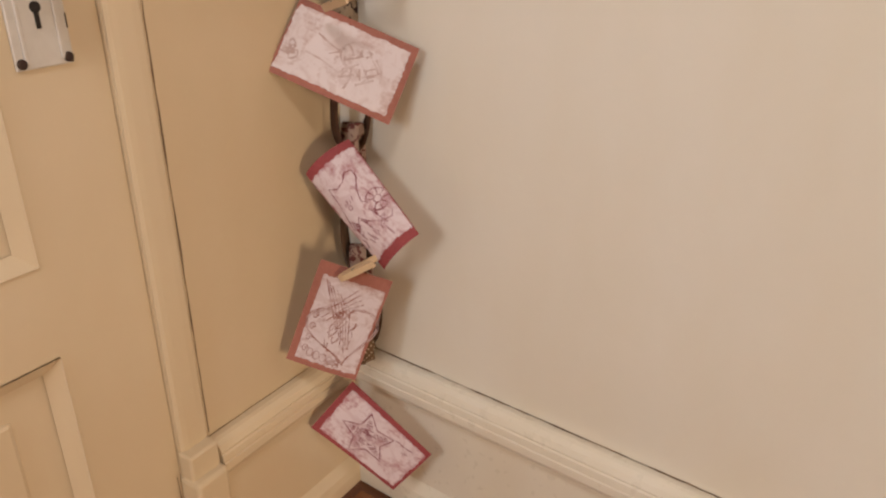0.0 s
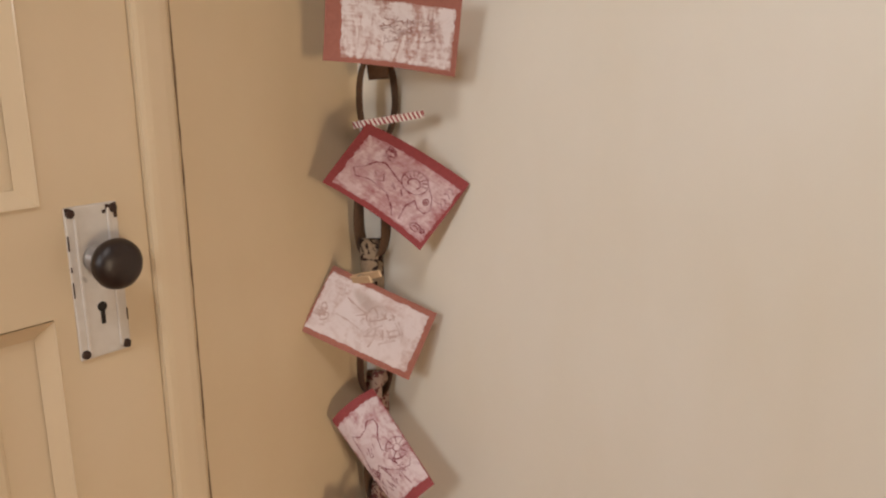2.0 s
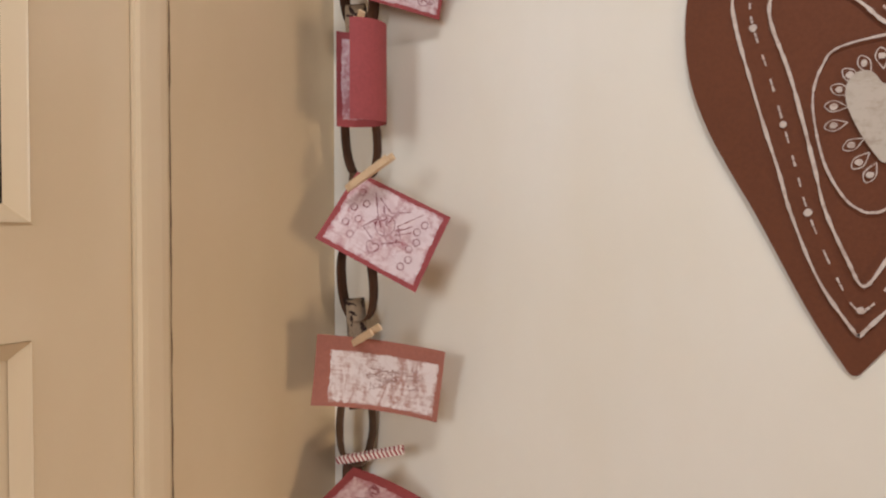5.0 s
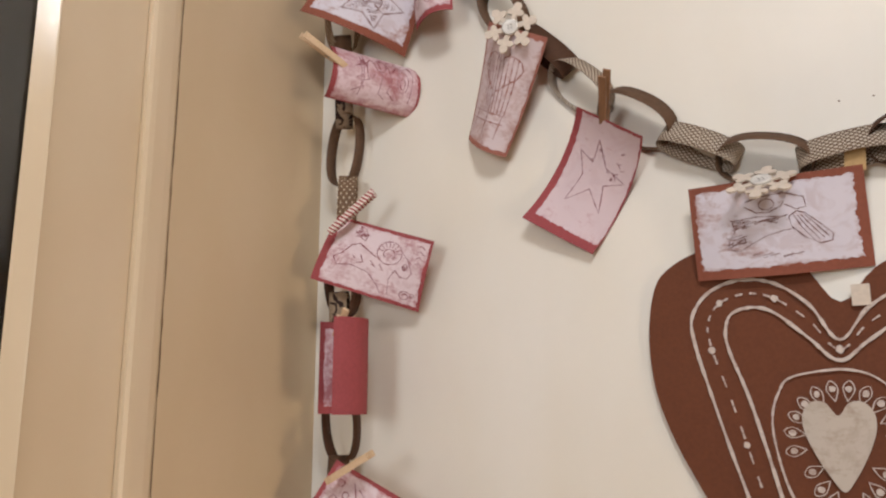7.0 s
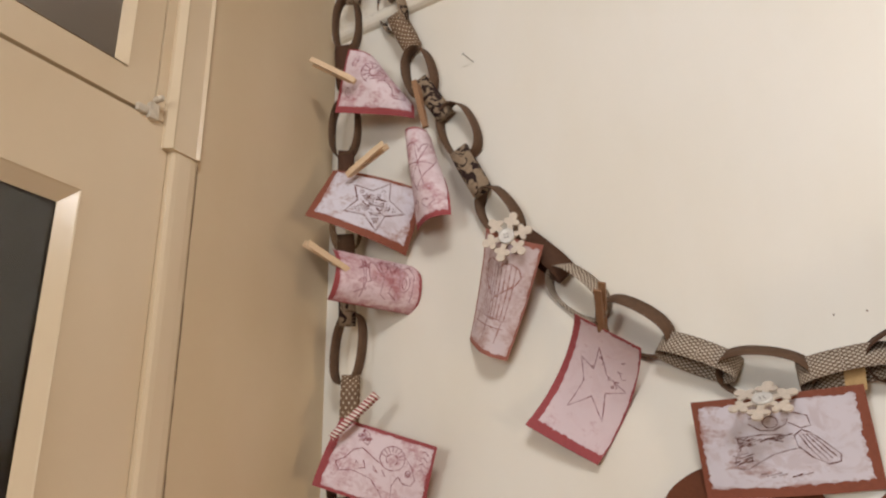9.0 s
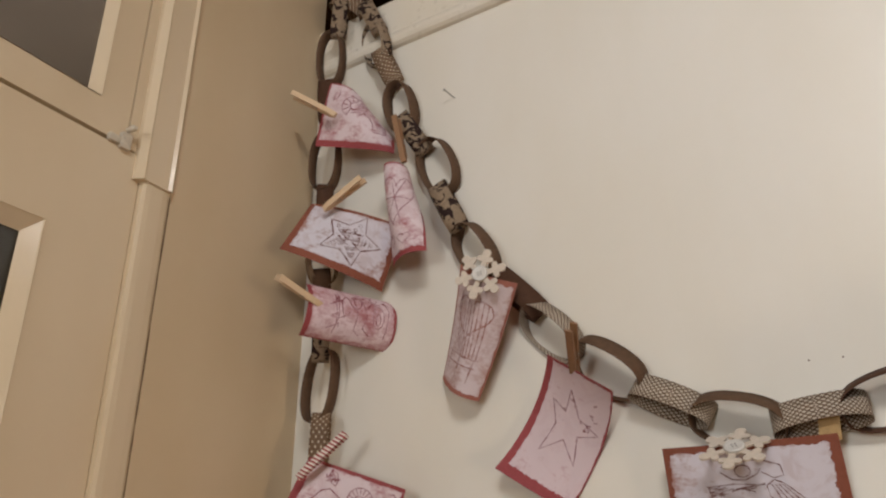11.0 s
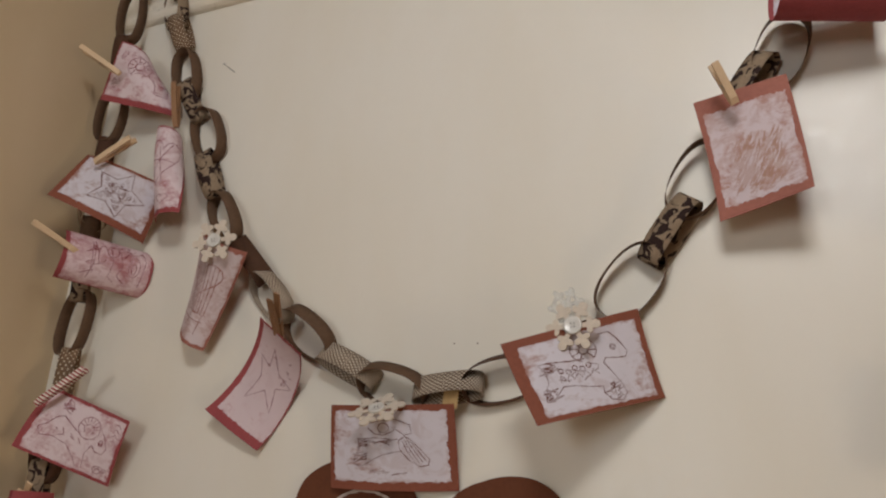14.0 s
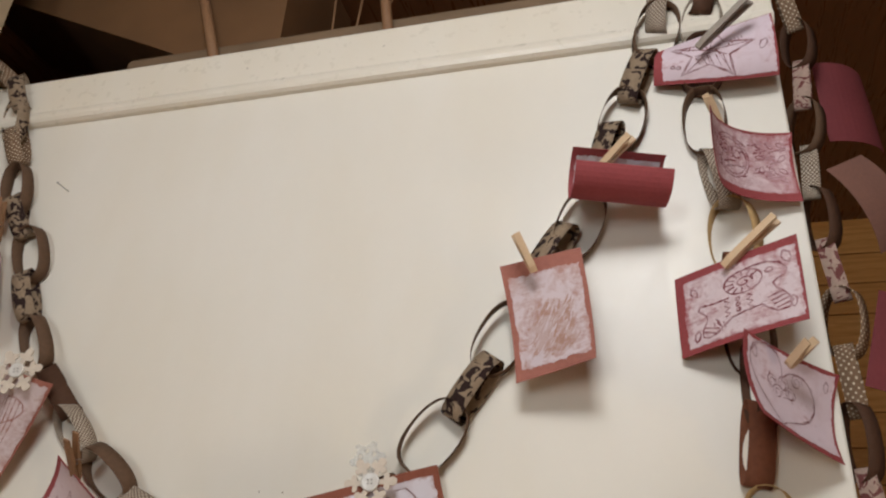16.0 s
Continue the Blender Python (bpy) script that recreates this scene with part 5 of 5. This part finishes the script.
def paper_chain(name, label, points, papers, step, length, depth, width, first, seed, face_yaw):
    """Links along a line; every second link is turned a quarter, so that one shows its strip and the next its opening."""
    rng = random.Random(seed)
    thing = empty(name, Matrix.Translation(points[0]), label, "paper chain", "paper chains")
    back = Matrix.Translation(points[0]).inverted()
    view = Vector((math.sin(radians(face_yaw)), -math.cos(radians(face_yaw)), 0))
    meshes = {}
    for k, (place, way) in enumerate(along(points, step)):
        kind = papers[k % len(papers)]
        if kind not in meshes:
            meshes[kind] = link_mesh("link", length, depth, width, M_LINKS[kind], len(meshes) + seed)
        z = way
        x = view.cross(z).normalized()
        y = z.cross(x).normalized()
        m = Matrix((x, y, z)).transposed().to_4x4()
        open_link = (k + first) % 2
        turn = rng.uniform(6, 32) if open_link else 76 + rng.uniform(-10, 10)
        ob = new("link", meshes[kind])
        ob.parent = thing
        ob.matrix_basis = back @ Matrix.Translation(place + Vector((rng.uniform(-0.003, 0.003), 0, 0))) @ m @ pose(0, 0, 0, rng.uniform(-6, 6), rng.uniform(-6, 6), turn) @ Matrix.Diagonal((rng.uniform(0.85, 1.15) if open_link else rng.uniform(0.45, 0.6), 1, 1, 1))
    return thing


# the chain in the corner: where it hangs, and link by link its height, paper, and whether its opening faces the room
CORNER_LINE = [(0.053, -0.016, 0.209), (0.051, -0.023, 0.505), (0.048, -0.026, 0.713), (0.045, -0.025, 0.918), (0.069, -0.028, 1.122), (0.085, -0.043, 1.362), (0.096, -0.044, 1.531), (0.089, -0.046, 1.732), (0.093, -0.04, 1.924), (0.082, -0.04, 2.066), (0.076, -0.039, 2.167), (0.07, -0.04, 2.329), (0.065, -0.044, 2.47), (0.059, -0.043, 2.62), (0.08, -0.048, 2.739), (0.083, -0.012, 2.785)]
CORNER_LINKS = [
    (2.745, "leaf", 0), (2.655, "kraft", 1), (2.560, "dark", 0), (2.425, "kraft", 1), (2.330, "dark", 0), (2.245, "dots", 1), (2.165, "kraft", 0), (2.095, "leaf", 0),
    (2.008, "kraft", 1), (1.915, "dots", 0), (1.795, "dark", 1), (1.725, "leaf", 0), (1.655, "kraft", 0), (1.575, "dark", 1), (1.475, "kraft", 0), (1.360, "dark", 1),
    (1.285, "leaf", 0), (1.210, "kraft", 0), (1.135, "kraft", 1), (1.040, "dark", 0), (0.950, "kraft", 1), (0.872, "leaf", 0), (0.790, "dark", 0), (0.720, "dark", 1),
    (0.652, "lace", 0), (0.580, "kraft", 0), (0.512, "kraft", 1), (0.450, "lace", 0), (0.375, "kraft", 1), (0.315, "dots", 0),
]


def corner_chain(label, line, links, seed, yaw):
    rng = random.Random(seed)
    home = Vector(line[0])
    chain = empty("paper_chain", Matrix.Translation(home), label, "paper chain", "paper chains")
    for k, (z, kind, open_link) in enumerate(links):
        for p, q in zip(line, line[1:]):
            if p[2] <= z <= q[2]:
                break
        place = Vector(p).lerp(Vector(q), (z - p[2]) / (q[2] - p[2]))
        me = link_mesh("link", 0.124 if open_link else 0.096, 0.056 if open_link else 0.030, 0.025 if open_link else 0.029, M_LINKS[kind], k + seed)
        ob = new("link", me)
        ob.parent = chain
        turn = rng.choice((-1, 1)) * rng.uniform(22, 36) if open_link else 84 + rng.uniform(-12, 12)
        ob.matrix_basis = Matrix.Translation(place - home) @ pose(0, 0, 0, 0, 0, yaw) @ pose(0, 0, 0, rng.uniform(-4, 4), rng.uniform(-5, 5), turn)
    return chain


END_LINE = [(1.597, 0.05, 2.783), (1.614, 0.06, 2.715), (1.612, 0.06, 2.589), (1.604, 0.06, 2.469), (1.6, 0.06, 2.349), (1.604, 0.06, 2.264), (1.601, 0.06, 2.159), (1.597, 0.06, 2.018), (1.6, 0.06, 1.765)]
corner_chain("brown paper chain hanging down the room corner", CORNER_LINE, CORNER_LINKS, 5, 38)
# the swag link by link: place on the partition, paper, turn about its own length
SWAG_LINKS = [
    (0.08, 2.795, "dots", 70), (0.144, 2.738, "leaf", 75), (0.155, 2.669, "leaf", 25), (0.185, 2.605, "dots", 84), (0.218, 2.502, "kraft", 15), (0.245, 2.44, "leaf", 78),
    (0.298, 2.359, "kraft", 15), (0.321, 2.276, "leaf", 80), (0.371, 2.186, "kraft", 30), (0.442, 2.103, "dark", 70), (0.49, 2.038, "grey", 40), (0.568, 1.975, "kraft", 42),
    (0.647, 1.922, "grey", 62), (0.723, 1.891, "kraft", 38), (0.811, 1.887, "grey", 66), (0.887, 1.899, "dark", 30), (0.975, 1.935, "kraft", 84), (1.062, 2.024, "kraft", 12),
    (1.115, 2.088, "leaf", 80), (1.153, 2.157, "kraft", 12), (1.225, 2.286, "leaf", 70), (1.266, 2.33, "kraft", 14), (1.309, 2.447, "leaf", 70), (1.335, 2.504, "kraft", 14),
    (1.364, 2.584, "leaf", 78), (1.397, 2.664, "kraft", 15), (1.405, 2.716, "grey", 80),
]


def link_by_link(label, links, y, seed):
    home = Vector((links[0][0], y, links[0][1]))
    chain = empty("paper_chain", Matrix.Translation(home), label, "paper chain", "paper chains")
    rng = random.Random(seed)
    for k, (x, z, kind, turn) in enumerate(links):
        before, after = links[max(0, k - 1)], links[min(len(links) - 1, k + 1)]
        way = Vector((after[0] - before[0], 0, after[1] - before[1])).normalized()
        side = Vector((0, -1, 0)).cross(way).normalized()
        open_link = turn < 45
        ob = new("link", link_mesh("link", 0.112 if open_link else 0.104, rng.uniform(0.060, 0.070) if open_link else 0.034, 0.024 if open_link else 0.033, M_LINKS[kind], k))
        ob.parent = chain
        ob.matrix_basis = Matrix.Translation((x - home.x, rng.uniform(-0.003, 0.003), z - home.z)) @ Matrix((side, way.cross(side), way)).transposed().to_4x4() @ pose(0, 0, 0, rng.uniform(-5, 5), rng.uniform(-5, 5), turn)


EDGE_LINKS = [
    (1.474, 2.745, "dark", 70), (1.468, 2.672, "grey", 16), (1.461, 2.592, "dark", 3), (1.454, 2.486, "kraft", 14), (1.463, 2.385, "grey", 72), (1.474, 2.292, "tan", 34),
    (1.470, 2.215, "rust", 80), (1.475, 2.150, "dark", 30), (1.480, 2.085, "dark", 60), (1.468, 2.010, "rust", 76), (1.470, 1.905, "tan", 26), (1.462, 1.810, "rust", 75),
]
link_by_link("patterned paper chain swagged across the white partition", SWAG_LINKS, -0.018, 6)
link_by_link("brown and tan paper chain by the partition edge", EDGE_LINKS, -0.013, 7)

paper_chain("paper_chain", "brown paper chain hanging round the partition end", END_LINE, ["dots", "dark", "lace", "kraft", "grey", "dark", "lace", "dots"], 0.080, 0.100, 0.050, 0.024, 0, 8, -30)


# ---------------------------------------------------------------- the big paper heart
HX = 0.768


def lean_x(z):
    """The heart's middle leans a little to one side as it goes up."""
    return 0.757 - HX + 0.09 * (z - 1.31)


def settled(p):
    """A point of the even heart on the sheet as cut: one lobe is narrower and sits lower."""
    x, z = p.x, p.y
    if x > 0:
        x, z = x * (1 - 0.13 * max(0.0, min(1.0, (z - 1.33) / 0.25))), z - 0.017 * min(1.0, x / 0.08) * max(0.0, min(1.0, (z - 1.45) / 0.25))
    return Vector((x + lean_x(z), z))


def heart_edge(n):
    half = [(0.0, 1.700), (0.04, 1.745), (0.09, 1.772), (0.15, 1.775), (0.193, 1.758), (0.2145, 1.73), (0.219, 1.668), (0.207, 1.60), (0.18, 1.538), (0.145, 1.481), (0.115, 1.435), (0.055, 1.336), (0.014, 1.278), (0.0, 1.264)]
    return [settled(p) for p in smooth_line(mirrored(half), n, True)]


def ribbon(bm, pts, width, y, rng, closed=False):
    m = len(pts)
    prev = first_ = None
    for k, p in enumerate(pts):
        a = pts[(k - 1) % m] if closed else pts[max(0, k - 1)]
        b = pts[(k + 1) % m] if closed else pts[min(m - 1, k + 1)]
        d = (b - a).normalized() if (b - a).length else Vector((1, 0))
        h = width / 2 * rng.uniform(0.6, 1.25)
        u = bm.verts.new((p.x - d.y * h, y, p.y + d.x * h))
        v = bm.verts.new((p.x + d.y * h, y, p.y - d.x * h))
        if prev:
            bm.faces.new((prev[0], prev[1], v, u))
        else:
            first_ = (u, v)
        prev = (u, v)
    if closed:
        bm.faces.new((prev[0], prev[1], first_[1], first_[0]))


def resample(pts, step):
    out, run = [pts[0]], 0.0
    for a, b in zip(pts, pts[1:]):
        d = (b - a).length
        n = max(1, int(d / step))
        out += [a + (b - a) * (k + 1) / n for k in range(n)]
    return out


def smooth_line(pts, n=6, closed=False):
    P = [Vector(p) for p in pts]
    out = []
    m = len(P)
    for k in range(m if closed else m - 1):
        p, q, r, s = (P[(k + j) % m] if closed else P[max(0, min(m - 1, k + j))] for j in (-1, 0, 1, 2))
        for i in range(n):
            t = i / n
            out.append(0.5 * ((2 * q) + (r - p) * t + (2 * p - 5 * q + 4 * r - s) * t * t + (3 * q - p - 3 * r + s) * t ** 3))
    if not closed:
        out.append(P[-1])
    return out


def mirrored(half):
    """Half an outline (right side, top to bottom, as offsets from the middle) to a whole closed one."""
    return [(a, b) for a, b in half] + [(-a, b) for a, b in half[-2:0:-1]]


def disc(bm, x, z, r, y, rng, n=9):
    bm.faces.new([bm.verts.new((x + r * rng.uniform(0.75, 1.15) * math.cos(2 * math.pi * k / n), y, z + r * rng.uniform(0.75, 1.15) * math.sin(2 * math.pi * k / n))) for k in range(n)])


def build_heart():
    rng = random.Random(4)
    heart = empty("paper_heart", Matrix.Translation((HX - 0.003, 0, 0.015)), "large brown paper gingerbread heart with white chalk drawing", "paper heart")
    bm = bmesh.new()
    edge = heart_edge(4)
    bow = lambda p: 0.004 + 0.004 * abs(p.x) / 0.2
    front = [bm.verts.new((p.x, -bow(p) - 0.0006, p.y)) for p in edge]
    back = [bm.verts.new((p.x, -bow(p) + 0.0006, p.y)) for p in edge]
    cf, cb = bm.verts.new((0, -0.0046, 1.56)), bm.verts.new((0, -0.0034, 1.56))
    m = len(edge)
    for k in range(m):
        q = (k + 1) % m
        bm.faces.new((cf, front[k], front[q]))
        bm.faces.new((cb, back[q], back[k]))
        bm.faces.new((front[k], back[k], back[q], front[q]))
    bmesh.ops.recalc_face_normals(bm, faces=bm.faces)
    part("sheet", bm, M_HEART, heart)
    Y = -0.0092
    outer = [(0.0, 1.657), (0.032, 1.698), (0.071, 1.726), (0.112, 1.733), (0.148, 1.719), (0.1655, 1.69), (0.160, 1.655), (0.140, 1.598), (0.116, 1.534), (0.096, 1.484), (0.080, 1.44), (0.045, 1.367), (0.006, 1.314), (0.0, 1.309)]
    inner = [(0.0, 1.634), (0.032, 1.660), (0.068, 1.690), (0.093, 1.699), (0.118, 1.693), (0.125, 1.672), (0.119, 1.646), (0.098, 1.598), (0.078, 1.542), (0.060, 1.487), (0.045, 1.441), (0.018, 1.388), (0.0, 1.361)]
    ring = [(0.015, 1.625), (0.048, 1.617), (0.064, 1.598), (0.070, 1.570), (0.065, 1.536), (0.050, 1.490), (0.028, 1.455), (0.010, 1.441), (0.0, 1.439)]
    leaned = lambda pts: [settled(q) for q in pts]
    for half, w in ((outer, 0.0040), (inner, 0.0038), (ring, 0.0026)):
        bm = bmesh.new()
        ribbon(bm, leaned(smooth_line(mirrored(half), 7, True)), w, Y, rng, True)
        part("chalk_line", bm, M_CHALK, heart, "white chalk outline")
    mid = [(0.0, 1.646), (0.032, 1.680), (0.070, 1.708), (0.102, 1.716), (0.133, 1.706), (0.146, 1.682), (0.140, 1.650), (0.119, 1.598), (0.097, 1.538), (0.078, 1.485), (0.062, 1.440), (0.031, 1.377), (0.0, 1.335)]
    line = leaned(smooth_line(mirrored(mid), 8, True))
    dash = bmesh.new()
    for k, p in enumerate(line):
        if k % 16 == 0:
            dot = bmesh.new()
            disc(dot, p.x, p.y, 0.0046, Y - 0.0002, rng)
            part("chalk_dot", dot, M_CHALK, heart, "white chalk dot")
        elif k % 4 in (1, 2):
            q = line[(k + 1) % len(line)]
            ribbon(dash, [p, p + (q - p) * 0.9], 0.0022, Y - 0.0001, rng)
    part("chalk_dashes", dash, M_CHALK, heart, "fine dashed chalk stitching")
    petals = bmesh.new()
    for k in range(20):
        a = 2 * math.pi * k / 20 + 0.16
        if abs(a - 1.5 * math.pi) < 0.3:
            continue
        cx, cz = 0.016 + 0.054 * math.cos(a) * (1.0 if math.sin(a) > -0.3 else 0.75), 1.545 + (0.058 if math.sin(a) > 0 else 0.074) * math.sin(a)
        disc(petals, cx, cz, 0.0040, Y - 0.0002, rng, 8)
        d = Vector((math.cos(a), math.sin(a)))
        n_ = Vector((-d.y, d.x))
        c = Vector((cx, cz))
        ribbon(petals, smooth_line([c - d * 0.014, c + n_ * 0.006, c + d * 0.009, c - n_ * 0.006, c - d * 0.014], 4), 0.0012, Y - 0.0001, rng)
    part("chalk_petals", petals, M_CHALK, heart, "ring of small chalk petals")
    bm = bmesh.new()
    small = [(0.0, 1.573), (0.012, 1.587), (0.026, 1.588), (0.036, 1.576), (0.036, 1.556), (0.026, 1.530), (0.012, 1.505), (0.0, 1.491)]
    bm.faces.new([bm.verts.new((p.x + 0.011, Y - 0.0003, p.y)) for p in smooth_line(mirrored(small), 5, True)])
    part("chalk_heart", bm, M_CHALK_FILL, heart, "filled white chalk heart")
    bm = boxed(0.036, 0.055, -0.0112, -0.0102, 1.694, 1.718)
    part("paper_tag", bm, M_FELT, heart, "scrap of printed paper")


build_heart()


# ---------------------------------------------------------------- nails, and what lies on the partition
def nail(x, z, label, up=-38, length=0.026):
    m = pose(x, -0.0005, z) @ pose(0, 0, 0, 0, 0, -14) @ pose(0, 0, 0, 90 + up * 0.3, 0, 0)
    ob = empty("nail", m, label, "nail", "nails")
    bm = bmesh.new()
    bmesh.ops.create_cone(bm, cap_ends=True, segments=8, radius1=0.0009, radius2=0.0009, depth=length, matrix=Matrix.Translation((0, 0, length / 2)))
    bmesh.ops.create_cone(bm, cap_ends=True, segments=10, radius1=0.0026, radius2=0.0022, depth=0.0012, matrix=Matrix.Translation((0, 0, length)))
    part("shank", bm, M_STEEL, ob)


for x, y, z, turn in ((0.82, -0.031, 1.872, 4),):
    tag = empty("paper_tag", pose(x, y, z, 0, turn, 0), "small torn strip of tan paper on the chain", "paper tag")
    part("sheet", boxed(-0.011, 0.011, -0.0004, 0.0004, -0.014, 0.014), M_LINKS["tan"], tag)
nail(0.322, 2.496, "thin steel nail standing out of the partition")
bm = bmesh.new()
for x, z in ((0.808, 1.954), (0.844, 1.953), (0.66, 2.72), (0.93, 2.725)):
    bmesh.ops.create_circle(bm, cap_ends=True, segments=8, radius=0.0013, matrix=Matrix.Translation((x, -0.0145 if z > 2.6 else -0.0012, z)) @ pose(0, 0, 0, 90))
tagged(mesh_object("pin_holes", bm, M_CRACK), "small dark pin holes in the white paint", "pin hole", kind="stuff")

bm = boxed(0.24, 1.30, 0.13, 0.42, TOP_B - 0.012, 2.935, bevel=0.012)
tagged(mesh_object("storage_box", bm, plain("tan_cardboard", (0.23, 0.15, 0.085), 0.7, 0, 0.3, 8)), "long tan cardboard box stored on top", "box")
bm = boxed(-0.10, 0.34, 0.50, 0.74, TOP_B - 0.012, 3.22, bevel=0.01)
tagged(mesh_object("storage_box", bm, plain("brown_cardboard", (0.24, 0.12, 0.055), 0.7, 0, 0.3, 8)), "brown cardboard box stored in the shade", "box")
bm = bmesh.new()
front = [(-0.36, 3.292), (0.30, 2.968), (0.36, 2.9362), (0.62, 2.9362), (0.62, 3.292)]
rows_ = [[bm.verts.new((x, y, z)) for x, z in front] for y in (0.14, 0.47)]
for k in range(5):
    bm.faces.new((rows_[0][k], rows_[0][(k + 1) % 5], rows_[1][(k + 1) % 5], rows_[1][k]))
bm.faces.new(rows_[0])
bm.faces.new(rows_[1][::-1])
bmesh.ops.recalc_face_normals(bm, faces=bm.faces)
tagged(mesh_object("storage_box", bm, plain("amber_brown_board", (0.17, 0.085, 0.035), 0.55, 0, 0.25, 5)), "amber brown slant-bottomed box stored under the ceiling", "box")
for x0, x1 in ((0.66, 0.655), (0.71, 0.735), (0.755, 0.83)):
    bm = bmesh.new()
    a, b = Vector((x0, 0.3, 2.934)), Vector((x1, 0.3, 3.28))
    bmesh.ops.create_cone(bm, cap_ends=True, segments=8, radius1=0.0035, radius2=0.003, depth=(b - a).length, matrix=Matrix.Translation((a + b) / 2) @ (b - a).to_track_quat("Z", "Y").to_matrix().to_4x4())
    tagged(mesh_object("thin_stick", bm, M_PEG_DARK, True), "thin tan stick standing on the stored box", "stick", "thin sticks")
for (x0, y0, z0), (x1, y1, z1), r in (((0.535, 0.11, 2.735), (0.37, 0.13, 3.20), 0.013), ((0.905, 0.11, 2.735), (0.83, 0.13, 3.20), 0.012), ((0.60, 0.45, 2.735), (0.72, 0.47, 3.2), 0.006)):
    a, b = Vector((x0, y0, z0)), Vector((x1, y1, z1))
    bm = bmesh.new()
    bmesh.ops.create_cone(bm, cap_ends=True, segments=12, radius1=r, radius2=r * 0.85, depth=(b - a).length, matrix=Matrix.Translation((a + b) / 2) @ (b - a).to_track_quat("Z", "Y").to_matrix().to_4x4())
    tagged(mesh_object("wooden_rod", bm, M_PEG_DARK, True), "brown wooden rod leaning on the stored boxes", "rod", "wooden rods")

# ---------------------------------------------------------------- window behind the camera, ceiling lamp, boards
win = empty("window_2", Matrix(), "painted window frame of the room", "window", kind="structure")
for x0, x1, z0, z1 in ((0.23, 0.30, 1.43, 2.61), (1.02, 1.09, 1.43, 2.61), (0.30, 1.02, 1.43, 1.50), (0.30, 1.02, 2.54, 2.61)):
    part("window_frame", boxed(x0, x1, -3.43, -3.38, z0, z1), M_TRIM, win)
def lamp_shade(name, place, label, r0, r1, h):
    ob = empty(name, Matrix.Translation(place), label, "lamp")
    bm = lathe([(r0, 0.0), (r0, 0.01), (r1, h), (r1 * 0.2, h + 0.004)], 24)
    bmesh.ops.rotate(bm, cent=(0, 0, 0), matrix=Matrix.Rotation(radians(90), 3, "X"), verts=bm.verts)
    part("shade", bm, M_ROOM, ob)
    return ob


lamp_shade("ceiling_lamp", (1.35, -1.55, 3.08), "plain ceiling lamp with a pale shade", 0.22, 0.12, 0.21)
stand = lamp_shade("standing_lamp", (3.97, -1.57, 1.10), "standing lamp with a pale shade", 0.2, 0.14, 0.24)
part("pole", boxed(-0.012, 0.012, -0.012, 0.012, -1.07, 0.0), M_SHOE, stand)
part("foot", boxed(-0.13, 0.13, -0.13, 0.13, -1.10, -1.07, bevel=0.008), M_SHOE, stand)

floor = bpy.data.objects["floor"]
rng = random.Random(11)
board = bmesh.new()
box(board, -2.9, 2.9, -0.0515, 0.0515, -0.012, 0.0, bevel=0.0015)
me = bpy.data.meshes.new("plank")
board.to_mesh(me)
board.free()
me.materials.append(M_FLOOR)
for k in range(55):
    ob = new("plank", me)
    ob.parent = floor
    ob.matrix_basis = pose(1.4 + rng.uniform(-0.05, 0.05), -3.55 + 0.104 * k, 0)

# level varnished boards on the wall behind the partition
back_wall = bpy.data.objects["wall_behind_partition"]
board = boxed(-2.58, 2.58, -0.014, 0.0, -0.0585, 0.0585, bevel=0.003)
me = bpy.data.meshes.new("plank")
board.to_mesh(me)
board.free()
me.materials.append(M_PANEL)
for k in range(27):
    ob = new("plank", me)
    ob.parent = back_wall
    ob.matrix_basis = pose(1.6 + rng.uniform(-0.01, 0.01), 1.8995, 0.075 + 0.1205 * k)
